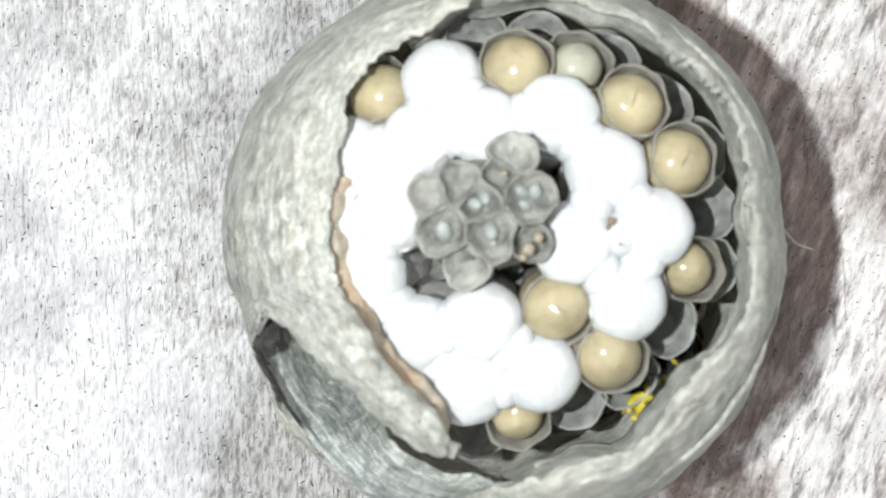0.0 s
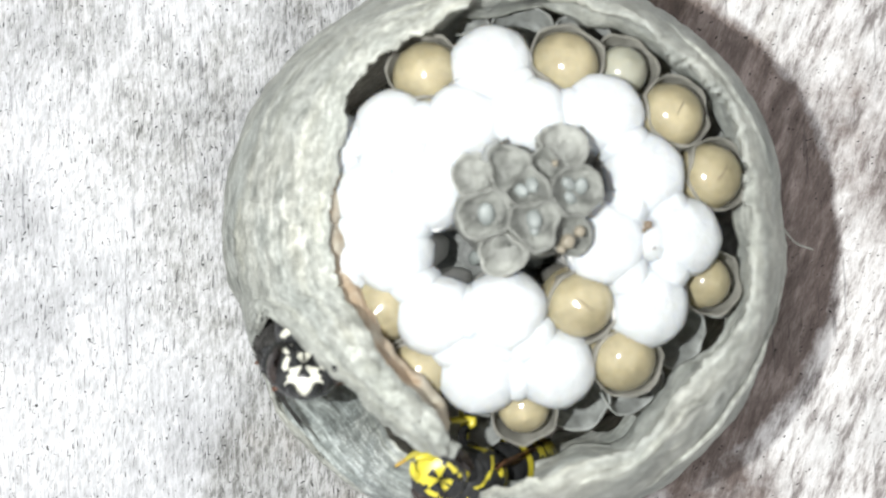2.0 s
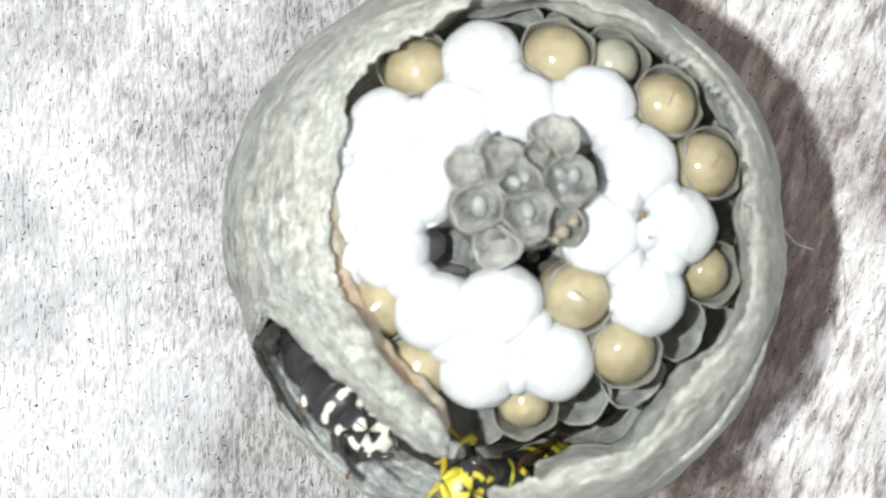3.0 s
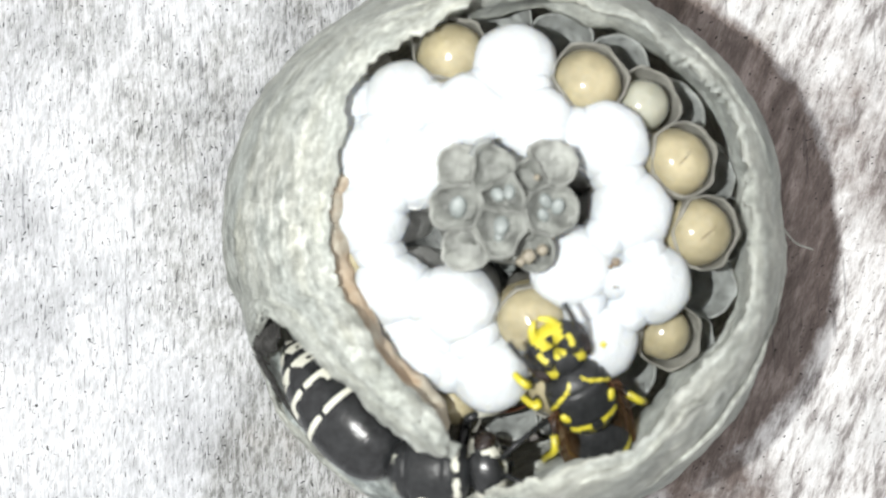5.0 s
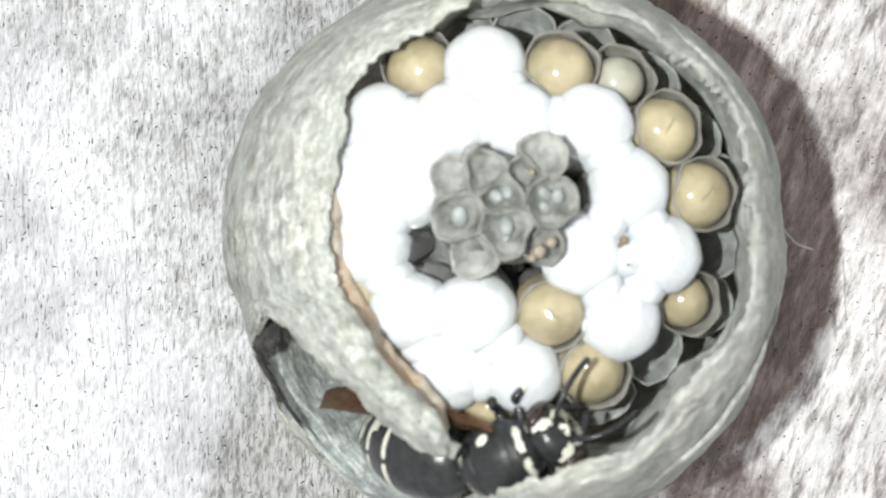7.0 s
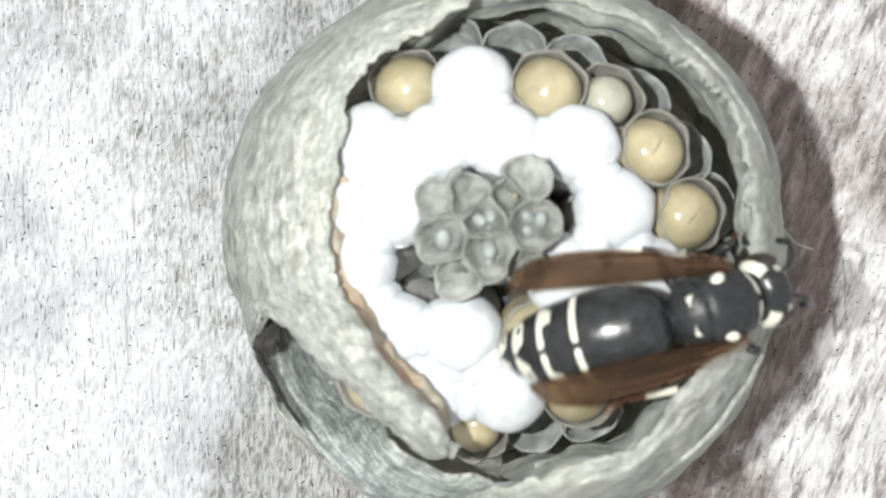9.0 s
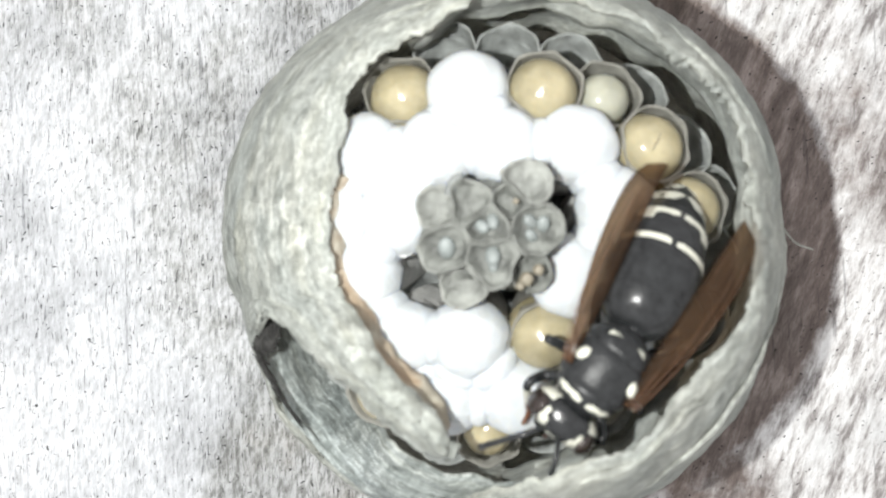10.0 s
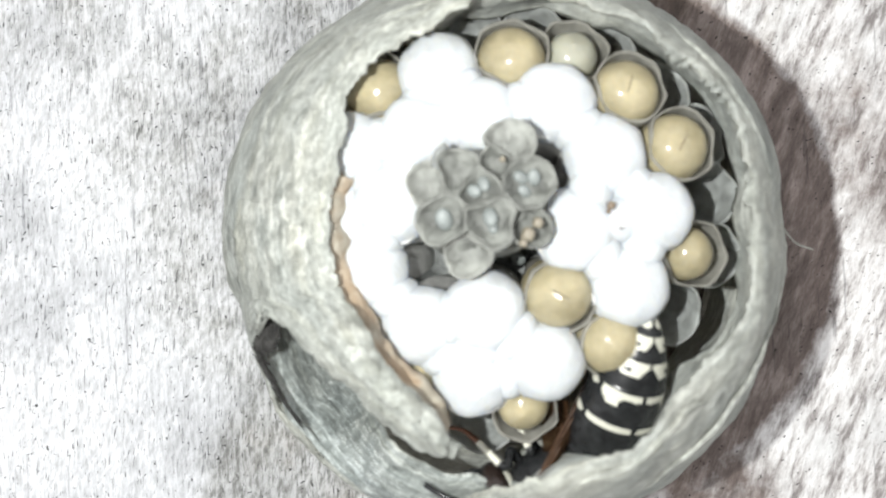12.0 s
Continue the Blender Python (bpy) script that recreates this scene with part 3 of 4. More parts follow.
def build_comb():
    comb = tagged(new("wasp_comb"), "hanging paper comb with white capped cells and open cells", "wasp comb")
    made = []
    seed = 0
    for kind, spots in (("cap", CAPPED), ("fed", FED), ("small", SMALL_FED), ("egg", WITH_EGG), ("rim", YOUNG_RIM)):
        for x, y in spots:
            seed += 1
            p, n = on_dome(x, y)
            r = {"cap": 2.95, "fed": 2.75, "small": 2.6, "egg": 3.25, "rim": 2.6}[kind]
            drop = {"cap": 0.2, "fed": 0.0, "small": 0.8, "egg": 0.3, "rim": 2.9}[kind]
            m = stand(p - n * drop, n, seed * 7 % 5)
            cell = part("cell", cell_mesh(seed, r, 9.0 - drop, paper={"cap": SILKY, "egg": OLD, "rim": RIMPAPER}.get(kind, CELL)), comb, at=m)
            made.append((kind, p - n * drop, n, seed))
            if kind == "cap":
                part("silk_cap", cap_mesh(seed, 3.14, 2.75), cell, "white spun silk cap")
    # silk spun across the creases between neighbouring caps
    for i, (x, y) in enumerate(CAPPED):
        for x2, y2 in CAPPED[i + 1:]:
            gap = math.hypot(x2 - x, y2 - y)
            if gap < 5.9:
                p, n = on_dome((x + x2) / 2, (y + y2) / 2)
                turn = math.degrees(math.atan2(y2 - y, x2 - x))
                me = cap_mesh(60 + i, 2.0, 2.35)
                me.transform(Matrix.Diagonal((0.9, 1.15, 1, 1)))
                part("silk_web", me, comb, "", stand(p - n * 0.25, n, -turn))
    # the roof of the comb and its stalk
    sides = 48
    rows = []
    for i in range(14):
        q = i / 13
        row = []
        for j in range(sides):
            a = 2 * math.pi * j / sides
            rad = 15.0 * q
            nrm = Vector((rad * math.cos(a), rad * math.sin(a), -math.sqrt(DOME ** 2 - rad ** 2))) / DOME
            row.append(CENTRE + nrm * (DOME - 8.8 + rough(nrm.x * 6, nrm.y * 6, 0, 1, 0.4)))
        rows.append(row)
    part("comb_roof", sheet("comb_roof", rows, [CELL], 0.5, True), comb)
    top = Vector((0, 0, 4.5))
    low = CENTRE + Vector((0, 0, -(DOME - 9)))
    path = [top, top * 0.6 + low * 0.4 + Vector((0.3, 0, 0)), low]
    part("stalk", tube("stalk", bezier(path, 6), [2.2 - 1.1 * math.sin(i / 12 * math.pi) for i in range(13)], [CELL], 14), comb)
    for p, size in (((13.58, -1.61, -28.4), 0.3), ((13.35, -1.24, -28.4), 0.16), ((-3.58, -4.89, -26.4), 0.2), ((13.95, -0.04, -28.8), 0.1)):
        bm = bmesh.new()
        bmesh.ops.create_icosphere(bm, subdivisions=2, radius=size * MM)
        for v in bm.verts:
            v.co *= 1 + 0.5 * noise.noise(v.co / (size * MM))
            v.co.z *= 0.5
        me = bpy.data.meshes.new("dirt_speck")
        bm.to_mesh(me)
        bm.free()
        me.materials.append(CREASE)
        part("dirt_speck", me, comb, "dark speck of dirt", Matrix.Translation((Vector(p) - REST) * MM))
    build_young_comb(comb)
    return comb, made


# shallow cells of the small new comb, in the nest's space at rest: place and size (mm)
NEW_CELLS = [(5.33, -3.93, -31.8, 1.7), (8.53, -3.8, -31.2, 1.85), (5.7, -1.66, -31.9, 1.9), (2.78, -2.24, -31.4, 1.95),
             (4.14, -5.07, -31.4, 1.75), (7.75, -6.58, -30.3, 1.75), (8.39, -0.78, -30.4, 1.35), (3.85, 0.24, -30.1, 1.65),
             (2.05, -4.73, -30.5, 1.6), (6.73, -5.46, -31.0, 1.2)]
REST = Vector((5.92, -1.03, -5))


def new_cell_mesh(i, pale):
    """A shallow cup that shares its walls with the cups beside it."""
    x0, y0, z0, size = NEW_CELLS[i]
    sides, verts, faces = 48, [], []
    edge = []
    for j in range(sides):
        a = 2 * math.pi * j / sides
        r, free = size, True
        for k, (x, y, z, other) in enumerate(NEW_CELLS):
            dx, dy = x - x0, y - y0
            gap = math.hypot(dx, dy)
            if k == i or gap > size + other:
                continue
            lead = (dx * math.cos(a) + dy * math.sin(a)) / gap
            if lead > 0.05:
                cut = gap * size / (size + other) / lead
                if cut < r:
                    r, free = cut, False
        edge.append((r * (1 + 0.05 * math.sin(3 * a + i * 2)), free))
    # soften the corners of each cup
    radii = [(edge[j - 1][0] + edge[j][0] * 2 + edge[(j + 1) % sides][0]) / 4 for j in range(sides)]
    # rings: outer foot, outer wall, lip, inner wall, floor, middle of the floor
    profile = [(0.5, 2.6), (0.92, 1.1), (1.03, 0.25), (1.0, 0.0), (0.93, -0.03), (0.86, 0.14), (0.76, 0.42), (0.58, 0.66), (0.34, 0.72), (0.12, 0.7)]
    for share, down in profile:
        for j in range(sides):
            a = 2 * math.pi * j / sides
            r = radii[j] * share
            x, y = r * math.cos(a), r * math.sin(a)
            lump = rough(x + i * 7, y, down, 0.9, 0.22) + rough(x + i * 7, y, down, 0.4, 0.1)
            lip = 0.16 * math.sin(2 * a + i) if share > 0.85 else 0
            wave = 1 + 0.08 * rough(a * 2, i, 0, 1, 1.0) + 0.03 * rough(a * 7, i, 0, 1, 1.0)
            verts.append(((x * wave) * MM, (y * wave) * MM, (down + lump + lip) * MM))
    for i2 in range(len(profile) - 1):
        for j in range(sides):
            k = (j + 1) % sides
            faces.append((i2 * sides + j, (i2 + 1) * sides + j, (i2 + 1) * sides + k, i2 * sides + k))
    faces.append(tuple(range(sides)))
    faces.append(tuple((len(profile) - 1) * sides + j for j in reversed(range(sides))))
    return mesh_of("cell", verts, faces, [PALE_YOUNG if pale else YOUNG])


def build_young_comb(comb):
    """The small new comb that hangs under the middle of the large one."""
    hub = Vector((-0.7, -1.95, -24.1))
    stalk = Vector((0.31, -2.38, -14))
    rows = []
    for i in range(15):
        t = i / 14
        row = []
        for j in range(44):
            a = 2 * math.pi * j / 44
            k = math.sin(t * math.pi / 2 + 0.02)
            p = Vector((3.8 * k * math.cos(a), 2.9 * k * math.sin(a), 0))
            p += p.normalized() * rough(p.x, p.y, 2, 1.4, 0.6)
            row.append(hub + Vector((p.x, p.y, 2.2 * t * t - 0.7 + rough(p.x, p.y, 5, 1.1, 0.25))))
        rows.append(row)
    young = part("young_comb", sheet("young_comb", rows, [YOUNG], -0.8, True), comb, "small new grey paper comb")
    part("young_stalk", tube("young_stalk", [hub, hub * 0.5 + stalk * 0.5, stalk], [1.9, 1.1, 1.3], [YOUNG], 12), young)
    middle = Vector((5.3, -2.85, -17.9))
    for i, (x, y, z, size) in enumerate(NEW_CELLS):
        spot_at = Vector((x, y, z))
        out = (spot_at - middle).normalized()
        tilt = Vector((0, 0, -1)).rotation_difference(out).to_matrix().to_4x4()
        part("cell", new_cell_mesh(i, i in (5, 7, 8)), young, at=Matrix.Translation((spot_at - REST) * MM) @ tilt)
    # a frayed tuft at the edge, and crumbs stuck to the paper
    tuft = bezier([(2.83, -5.75, -30.5), (3.02, -6.53, -30.8), (3.61, -7.02, -30.9)], 5)
    me = tube("tuft", [p - REST for p in tuft], [0.45 - 0.028 * i for i in range(11)], [OLD], 8)
    part("tuft", me, young, "dark frayed paper tuft")
    for p, size in (((7.99, -0.49, -30.9), 0.46), ((8.73, -1.12, -31.0), 0.36), ((7.61, 0.0, -30.7), 0.3), ((7.12, -5.46, -31.5), 0.2)):
        bm = bmesh.new()
        bmesh.ops.create_icosphere(bm, subdivisions=3, radius=size * MM)
        for v in bm.verts:
            v.co *= 1 + 0.4 * noise.noise(v.co / (size * MM))
            v.co.z *= 0.7
        me = bpy.data.meshes.new("crumb")
        bm.to_mesh(me)
        bm.free()
        smooth(me)
        me.materials.append(CRUMB)
        part("crumb", me, young, "cream crumb stuck to the paper", Matrix.Translation((Vector(p) - REST) * MM))
    return young


def larva_mesh(seed, radius, skin):
    """A grub's round fore end with its body folds, facing +z."""
    rng = random.Random(seed)
    sides, n, verts, faces = 36, 22, [], []
    ph = rng.random() * 6
    for i in range(n):
        t = i / (n - 1)
        z = 1 - 2 * t
        ring = math.sqrt(max(0.0, 1 - abs(z) ** 2.3))
        fold = 1 - 0.028 * (0.5 + 0.5 * math.cos(t * 30 + ph)) ** 4
        for j in range(sides):
            a = 2 * math.pi * j / sides
            q = radius * ring * fold * (1 + 0.02 * math.sin(2 * a + ph))
            verts.append((q * math.cos(a) * MM, q * math.sin(a) * MM, z * radius * 1.25 * MM))
    for i in range(n - 1):
        for j in range(sides):
            k = (j + 1) % sides
            faces.append((i * sides + j, (i + 1) * sides + j, (i + 1) * sides + k, i * sides + k))
    return mesh_of("larva", verts, faces, [skin])


def build_brood(made):
    brood = []
    for kind, p, n, seed in made:
        if kind in ("fed", "small"):
            r = 2.5 if kind == "fed" else 1.95
            lean = Vector((noise.noise(Vector((seed, 1, 0))), noise.noise(Vector((seed, 5, 0))), 0)) * 0.2 - Vector((n.x, n.y, 0)) * 0.7
            skin = GRUB_PALE if kind == "small" and p.y < 0 else GRUB
            me = larva_mesh(seed, r, skin)
            m = stand(p - n * (1.6 if kind == "fed" else 1.2) + lean, n, seed * 40)
            me.transform(m)
            words = "pale tan glossy wasp larva in an open cell" if kind == "fed" else "small greyish tan wasp larva deep in its cell"
            line = []
            for i in range(9):
                v = (i / 8 - 0.5) * 0.55
                c = Vector((0.14 + 0.1 * math.sin(v * 4), v + 0.1, 1)).normalized()
                rad = math.sqrt(max(0.0, 1 - abs(c.z) ** 2.3))
                flat = Vector((c.x, c.y, 0)).normalized() * rad
                line.append((flat.x * r, flat.y * r, c.z * r * 1.25))
            crease = tube("crease", line, [0.012 + 0.026 * math.sin(i / 8 * math.pi) for i in range(9)], [CREASE], 6)
            crease.transform(stand(p - n * (1.6 if kind == "fed" else 1.2) + lean, n, 216 + (seed % 3) * 12))
            larva = tagged(new("larva", me), words, "larva", "larvae in the comb")
            if seed in (22, 23, 24):
                part("crease", crease, larva, "dark mouth crease")
            brood.append(larva)
        if kind == "egg":
            me = egg_mesh(0.55)
            me.transform(stand(p - n * 6.2 + Vector((0.4, 0.8, 0)), n) @ pose(0, 0, 0, 50, 20, 0))
            brood.append(tagged(new("egg", me), "bluish white wasp egg at the bottom of a cell", "egg", "eggs in the comb"))
    for x, y, z, size in ((5.02, -3.75, -31.45, 0.42), (5.7, -4.09, -31.5, 0.42), (5.8, -1.9, -31.6, 0.52), (8.09, -4.19, -30.9, 0.42), (8.92, -4.05, -30.8, 0.45),
                          (8.19, -3.27, -30.9, 0.38), (2.78, -2.24, -31.0, 0.6), (5.85, -1.27, -31.3, 0.36)):
        me = egg_mesh(size)
        me.transform(Matrix.Translation((Vector((x, y, z + 0.18)) - REST) * MM) @ pose(0, 0, 0, 70, 10, 60 * x))
        brood.append(tagged(new("egg", me), "tiny bluish white egg in a shallow new cell", "egg", "eggs in the comb"))
    return brood


def egg_mesh(radius):
    me = bpy.data.meshes.new("egg")
    bm = bmesh.new()
    bmesh.ops.create_uvsphere(bm, u_segments=16, v_segments=10, radius=radius * MM)
    for v in bm.verts:
        v.co.z *= 1.3
        v.co.y *= 0.7
    bm.to_mesh(me)
    bm.free()
    smooth(me)
    me.materials.append(EGG)
    return me


# ---- wasps ----
def spot(u, a, u0, a0, hu, ha, power=2.6):
    return abs((u - u0) / hu) ** power + abs((a - a0) / ha) ** power < 1


def marks_white(x, ang, u):
    """Ivory bands, halved by a dark line along the back, with dark dots and small spots on the flanks."""
    a = abs(ang)
    if a < 4:
        return 0
    if 0.403 + 0.0001 * a < u < 0.436 + 0.0001 * a and a < 74:
        return 1
    for k, (u1, deep, flank) in enumerate(((0.622, 0.082, 72), (0.782, 0.078, 72), (0.9, 0.07, 68))):
        # straight hind edge, a tooth forward on each half of the back
        tooth = deep * (0.4 + 0.6 * min(1, max(0, (a - 8) / 14)) * min(1, max(0, (flank - a) / 16)))
        if u1 - tooth < u < u1 and a < flank:
            if k == 0:
                return 0 if spot(u, a, 0.548, 24, 0.042, 15, 2) else 1
            return 0 if spot(u, a, u1 - 0.6 * deep, 44, 0.012, 8, 2) else 1
    if spot(u, a, 0.955, 40, 0.022, 28, 2):
        return 1
    for u0 in (0.42, 0.6, 0.76):
        if spot(u, a, u0, 97, 0.02, 14, 2.2):
            return 1
    return 0


def marks_yellow(x, ang, u):
    a = abs(ang)
    for i, (u0, u1) in enumerate(((0.2, 0.255), (0.35, 0.47), (0.49, 0.62), (0.64, 0.76), (0.78, 0.89), (0.9, 0.99))):
        if u0 < u < u1:
            q = (u - u0) / (u1 - u0)
            if q < 0.55 and a < 26 * (0.6 - q) + 4:
                return 0
            if i in (1, 2, 3, 4) and 0.15 < q < 0.5 and 40 < a < 56:
                return 0
            return 1
    return 0


def build_wasp(name, label, colour, marks, thorax_pick, leg_mats, leg_split, scale=1.0, girth=1.0, tail=11.7, curl=0.0):
    wasp = tagged(new(name), label, "wasp")
    wasp.scale = (scale, scale, scale)
    mats = [BLACK, colour]
    rings = []
    for i in range(61):
        u = i / 60
        r = 2.42 * math.sqrt(max(0.004, 1 - abs(2 * u - 1) ** 2.5))
        r *= 1 - 0.05 * math.exp(-((u - 0.24) / 0.025) ** 2) - 0.07 * math.exp(-((u - 0.7) / 0.025) ** 2)
        rings.append((3.0 - 6.0 * u, r * 0.98, r * (0.98 - 0.12 * u), 0.15 - 0.35 * max(0, u - 0.6)))
    part("thorax", lathe("thorax", rings, 96, [DULL, colour], thorax_pick), wasp)
    for s in (-1, 1):
        rings = [(0.5 - 1.0 * i / 10, 0.36 * math.sqrt(max(0.01, 1 - (i / 5 - 1) ** 2)), 0.26 * math.sqrt(max(0.01, 1 - (i / 5 - 1) ** 2)), 0) for i in range(11)]
        part("tegula", lathe("tegula", rings, 14, [colour]), wasp, "pale wing-base scale", pose(-0.1 * MM, s * 1.75 * MM, 1.62 * MM, -s * 42, 0, s * 25))
    rings = [(0.6 - 1.2 * i / 14, 1.25 * math.sqrt(max(0.01, 1 - (i / 7 - 1) ** 2)), 0.26 * math.sqrt(max(0.01, 1 - (i / 7 - 1) ** 2)), 0) for i in range(15)]
    part("scutellum", lathe("scutellum", rings, 28, [DULL]), wasp, "", pose(-1.7 * MM, 0, 1.62 * MM, 0, -24, 0))
    rings = [(0.32 - 0.64 * i / 12, 0.42 + 0.16 * (2 * i / 12 - 1) ** 2, 0.42 + 0.16 * (2 * i / 12 - 1) ** 2, 0) for i in range(13)]
    part("neck", lathe("neck", rings, 16, [DULL]), wasp, "", pose(2.95 * MM, 0, -0.1 * MM))
    part("waist", lathe("waist", rings, 16, [DULL]), wasp, "", pose(-2.95 * MM, 0, -0.1 * MM))
    # abdomen, its origin at the waist
    outline = [(p.x, p.y) for p in bezier([(0, 0.24, 0), (0.03, 0.52, 0), (0.09, 0.78, 0), (0.18, 0.93, 0), (0.3, 1, 0), (0.42, 0.99, 0), (0.55, 0.92, 0), (0.7, 0.77, 0), (0.84, 0.53, 0), (0.93, 0.31, 0), (1, 0.05, 0)], 6)]
    joints = (0, 0.17, 0.445, 0.63, 0.79, 0.906, 0.965, 1.01)
    n, rings = 150, []
    for i in range(n + 1):
        u = i / n
        r = 2.95 * float(np.interp(u, [k[0] for k in outline], [k[1] for k in outline]))
        k = max(q for q in range(7) if joints[q] <= u)
        r *= 1 + 0.03 * ((u - joints[k]) / (joints[k + 1] - joints[k]) - 0.5)
        r *= girth
        rings.append((-tail * u, r, r * 0.88, -0.25 + 0.4 * math.sin(u * math.pi)))

    def curled(p, a, u):
        """The hind part curves down towards the belly."""
        if u <= 0.3 or not curl:
            return p
        bend = radians(curl) * (u - 0.3) / 0.7
        radius = 0.7 * tail / radians(curl)
        return [-0.3 * tail - radius * math.sin(bend) - p[2] * math.sin(bend), p[1], -radius * (1 - math.cos(bend)) + p[2] * math.cos(bend)]
    part("abdomen", lathe("abdomen", rings, 96, mats, marks, curled), wasp, at=pose(-2.75 * MM, 0, -0.1 * MM))
    # head with eyes, jaws and feelers
    rings = [(1.35 - 2.6 * i / 24, 2.25 * math.sqrt(max(0.004, 1 - abs(i / 12 - 1) ** 2.6)), 1.95 * math.sqrt(max(0.004, 1 - abs(i / 12 - 1) ** 2.6)), -0.25) for i in range(25)]

    gap = 0.5 if colour == IVORY else 0.38

    def face(x, ang, u):
        i = min(24, max(0, round((1.35 - x) / 2.6 * 24)))
        y, z = rings[i][1] * math.sin(radians(ang)), rings[i][2] * math.cos(radians(ang))
        if u < 0.5:
            if (y / 1.15) ** 2 + ((z + 0.8) / 1.05) ** 2 < 1:
                return 0 if (y / gap) ** 2 + ((z + 0.65) / (0.3 + 0.5 * gap)) ** 2 < 1 else 1
            if 0.12 < abs(y) < 0.55 and 0.5 < z < 0.95:
                return 1
            if ((abs(y) - 1.25) / 0.22) ** 2 + ((z - 0.2) / 0.55) ** 2 < 1:
                return 1
            if ((abs(y) - 1.15) / 0.35) ** 2 + ((z - 1.3) / 0.35) ** 2 < 1:
                return 1
        if 0.66 < u < 0.86 and 42 < abs(ang) < 100:
            return 1
        return 0
    head = part("head", lathe("head", rings, 72, mats, face), wasp, at=pose(3.9 * MM, 0, -0.35 * MM))
    for s in (-1, 1):
        rings = [(0.85 - 1.7 * i / 12, 0.62 * math.sqrt(max(0.01, 1 - (i / 6 - 1) ** 2)), 1.35 * math.sqrt(max(0.01, 1 - (i / 6 - 1) ** 2)), 0) for i in range(13)]
        part("eye", lathe("eye", rings, 20, [EYE]), head, "dark compound eye", pose(0.25 * MM, s * 1.78 * MM, 0.05 * MM, 8 * s, 0, 12 * s))
        part("mandible", tube("mandible", bezier([(0.7, s * 0.85, -1.5), (1.3, s * 0.7, -2.0), (1.5, s * 0.15, -2.5)], 4), [0.45 - 0.04 * i for i in range(9)], [colour if colour == YELLOW else BLACK], 8), head)
        feeler = bezier([(1.1, s * 0.5, 0.4), (2.0, s * 1.1, 0.9), (3.2, s * 1.7, 0.5), (4.2, s * 2.1, -0.5), (4.8, s * 2.2, -1.6)], 5)
        part("antenna", tube("antenna", feeler, [0.17 + 0.05 * (i / 20) for i in range(21)], [BLACK], 8), head)
    for s in (-1, 1):
        for k, (x, reach, back) in enumerate(((1.7, 4.0, 3.0), (0.2, 4.5, 0.2), (-1.2, 5.2, -4.4))):
            path = [(0, 0, 0), (back * 0.15, s * 1.3, 0.2), (back * 0.4, s * (reach * 0.66 - 1.3), 1.5), (back * 0.8, s * (reach * 0.9 - 1.3), -0.5), (back * 1.05, s * (reach - 1.3), -1.6), (back * 1.35, s * (reach * 1.08 - 1.3), -1.9)]
            line = bezier(path, 4)
            radii = [max(0.11, 0.4 - 0.014 * i) for i in range(len(line))]
            part("leg", tube("leg", line, radii, leg_mats, 9, leg_split), wasp, "", pose(x * MM, s * 1.3 * MM, -1.4 * MM))
        wing = part("wing", wing_mesh(s, CLEAR if colour == YELLOW else WING), wasp, "narrow folded brown wing", wing_pose(s, 8))
        for off in (0.1, 0.3, 0.5, 0.68):
            part("vein", tube("vein", bezier([(0, s * off, 0.09), (-4, s * (off * 2.2), 0.12), (-8.5, s * off * 2.5, 0.1), (-11.2, s * off * 2.0, 0.08)], 4), [0.045 - 0.0025 * i for i in range(13)], [VEIN], 6), wing)
    return wasp


def wing_pose(s, splay, tip=0.0, swing=0.0):
    """A wing's hinge; small splay lays it along the flank."""
    return pose(0.9 * MM, s * 2.0 * MM, 1.5 * MM, s * max(6, 26 - 2 * abs(splay)), -3 - max(0, -splay) * 0.7 + tip, -s * splay + swing)


def wing_mesh(s, membrane):
    """A folded wing: a long blade with a thick leading edge, along -x."""
    verts, faces, n, k = [], [], 22, 7
    for side in (1, -1):
        for i in range(n):
            u = i / (n - 1)
            width = 0.35 + 1.75 * math.sin(min(1, u * 1.5) * math.pi / 2) * (1 - max(0, (u - 0.72) / 0.28) ** 2) ** 0.5
            for j in range(k):
                v = j / (k - 1)
                y = -0.15 + width * v
                z = 0.16 * math.sin(v * math.pi * 1.5) + 0.1 * math.sin(u * 5)
                verts.append((-13.4 * u * MM, s * y * MM, (z + 0.025 * side) * MM))
    o = n * k
    for i in range(n - 1):
        for j in range(k - 1):
            a, b, c, d = i * k + j, i * k + j + 1, (i + 1) * k + j + 1, (i + 1) * k + j
            faces += [(a, b, c, d), (d + o, c + o, b + o, a + o)]
    for i in range(n - 1):
        for j in (0, k - 1):
            a, d = i * k + j, (i + 1) * k + j
            faces.append((a, d, d + o, a + o))
    for i in (0, n - 1):
        for j in range(k - 1):
            a, b = i * k + j, i * k + j + 1
            faces.append((a, b, b + o, a + o))
    return mesh_of("wing", verts, faces, [membrane])


def thorax_white(x, ang, u):
    a = abs(ang)
    if 0.09 + a * 0.0006 < u < 0.15 + a * 0.0006 and 9 < a < 66:
        return 1
    if spot(u, a, 0.84, 30, 0.03, 12, 2):
        return 1
    return 0


def thorax_yellow(x, ang, u):
    a = abs(ang)
    edge = 0.09 + 0.35 * max(0, a - 14) / 70
    if edge < u < edge + 0.05 and 14 < a < 82:
        return 1
    if spot(u, a, 0.42, 112, 0.09, 18) or spot(u, a, 0.66, 108, 0.07, 14):
        return 1
    if 0.70 < u < 0.80 and 10 < a < 55:
        return 1
    if 0.85 < u < 0.91 and 6 < a < 60:
        return 1
    return 0


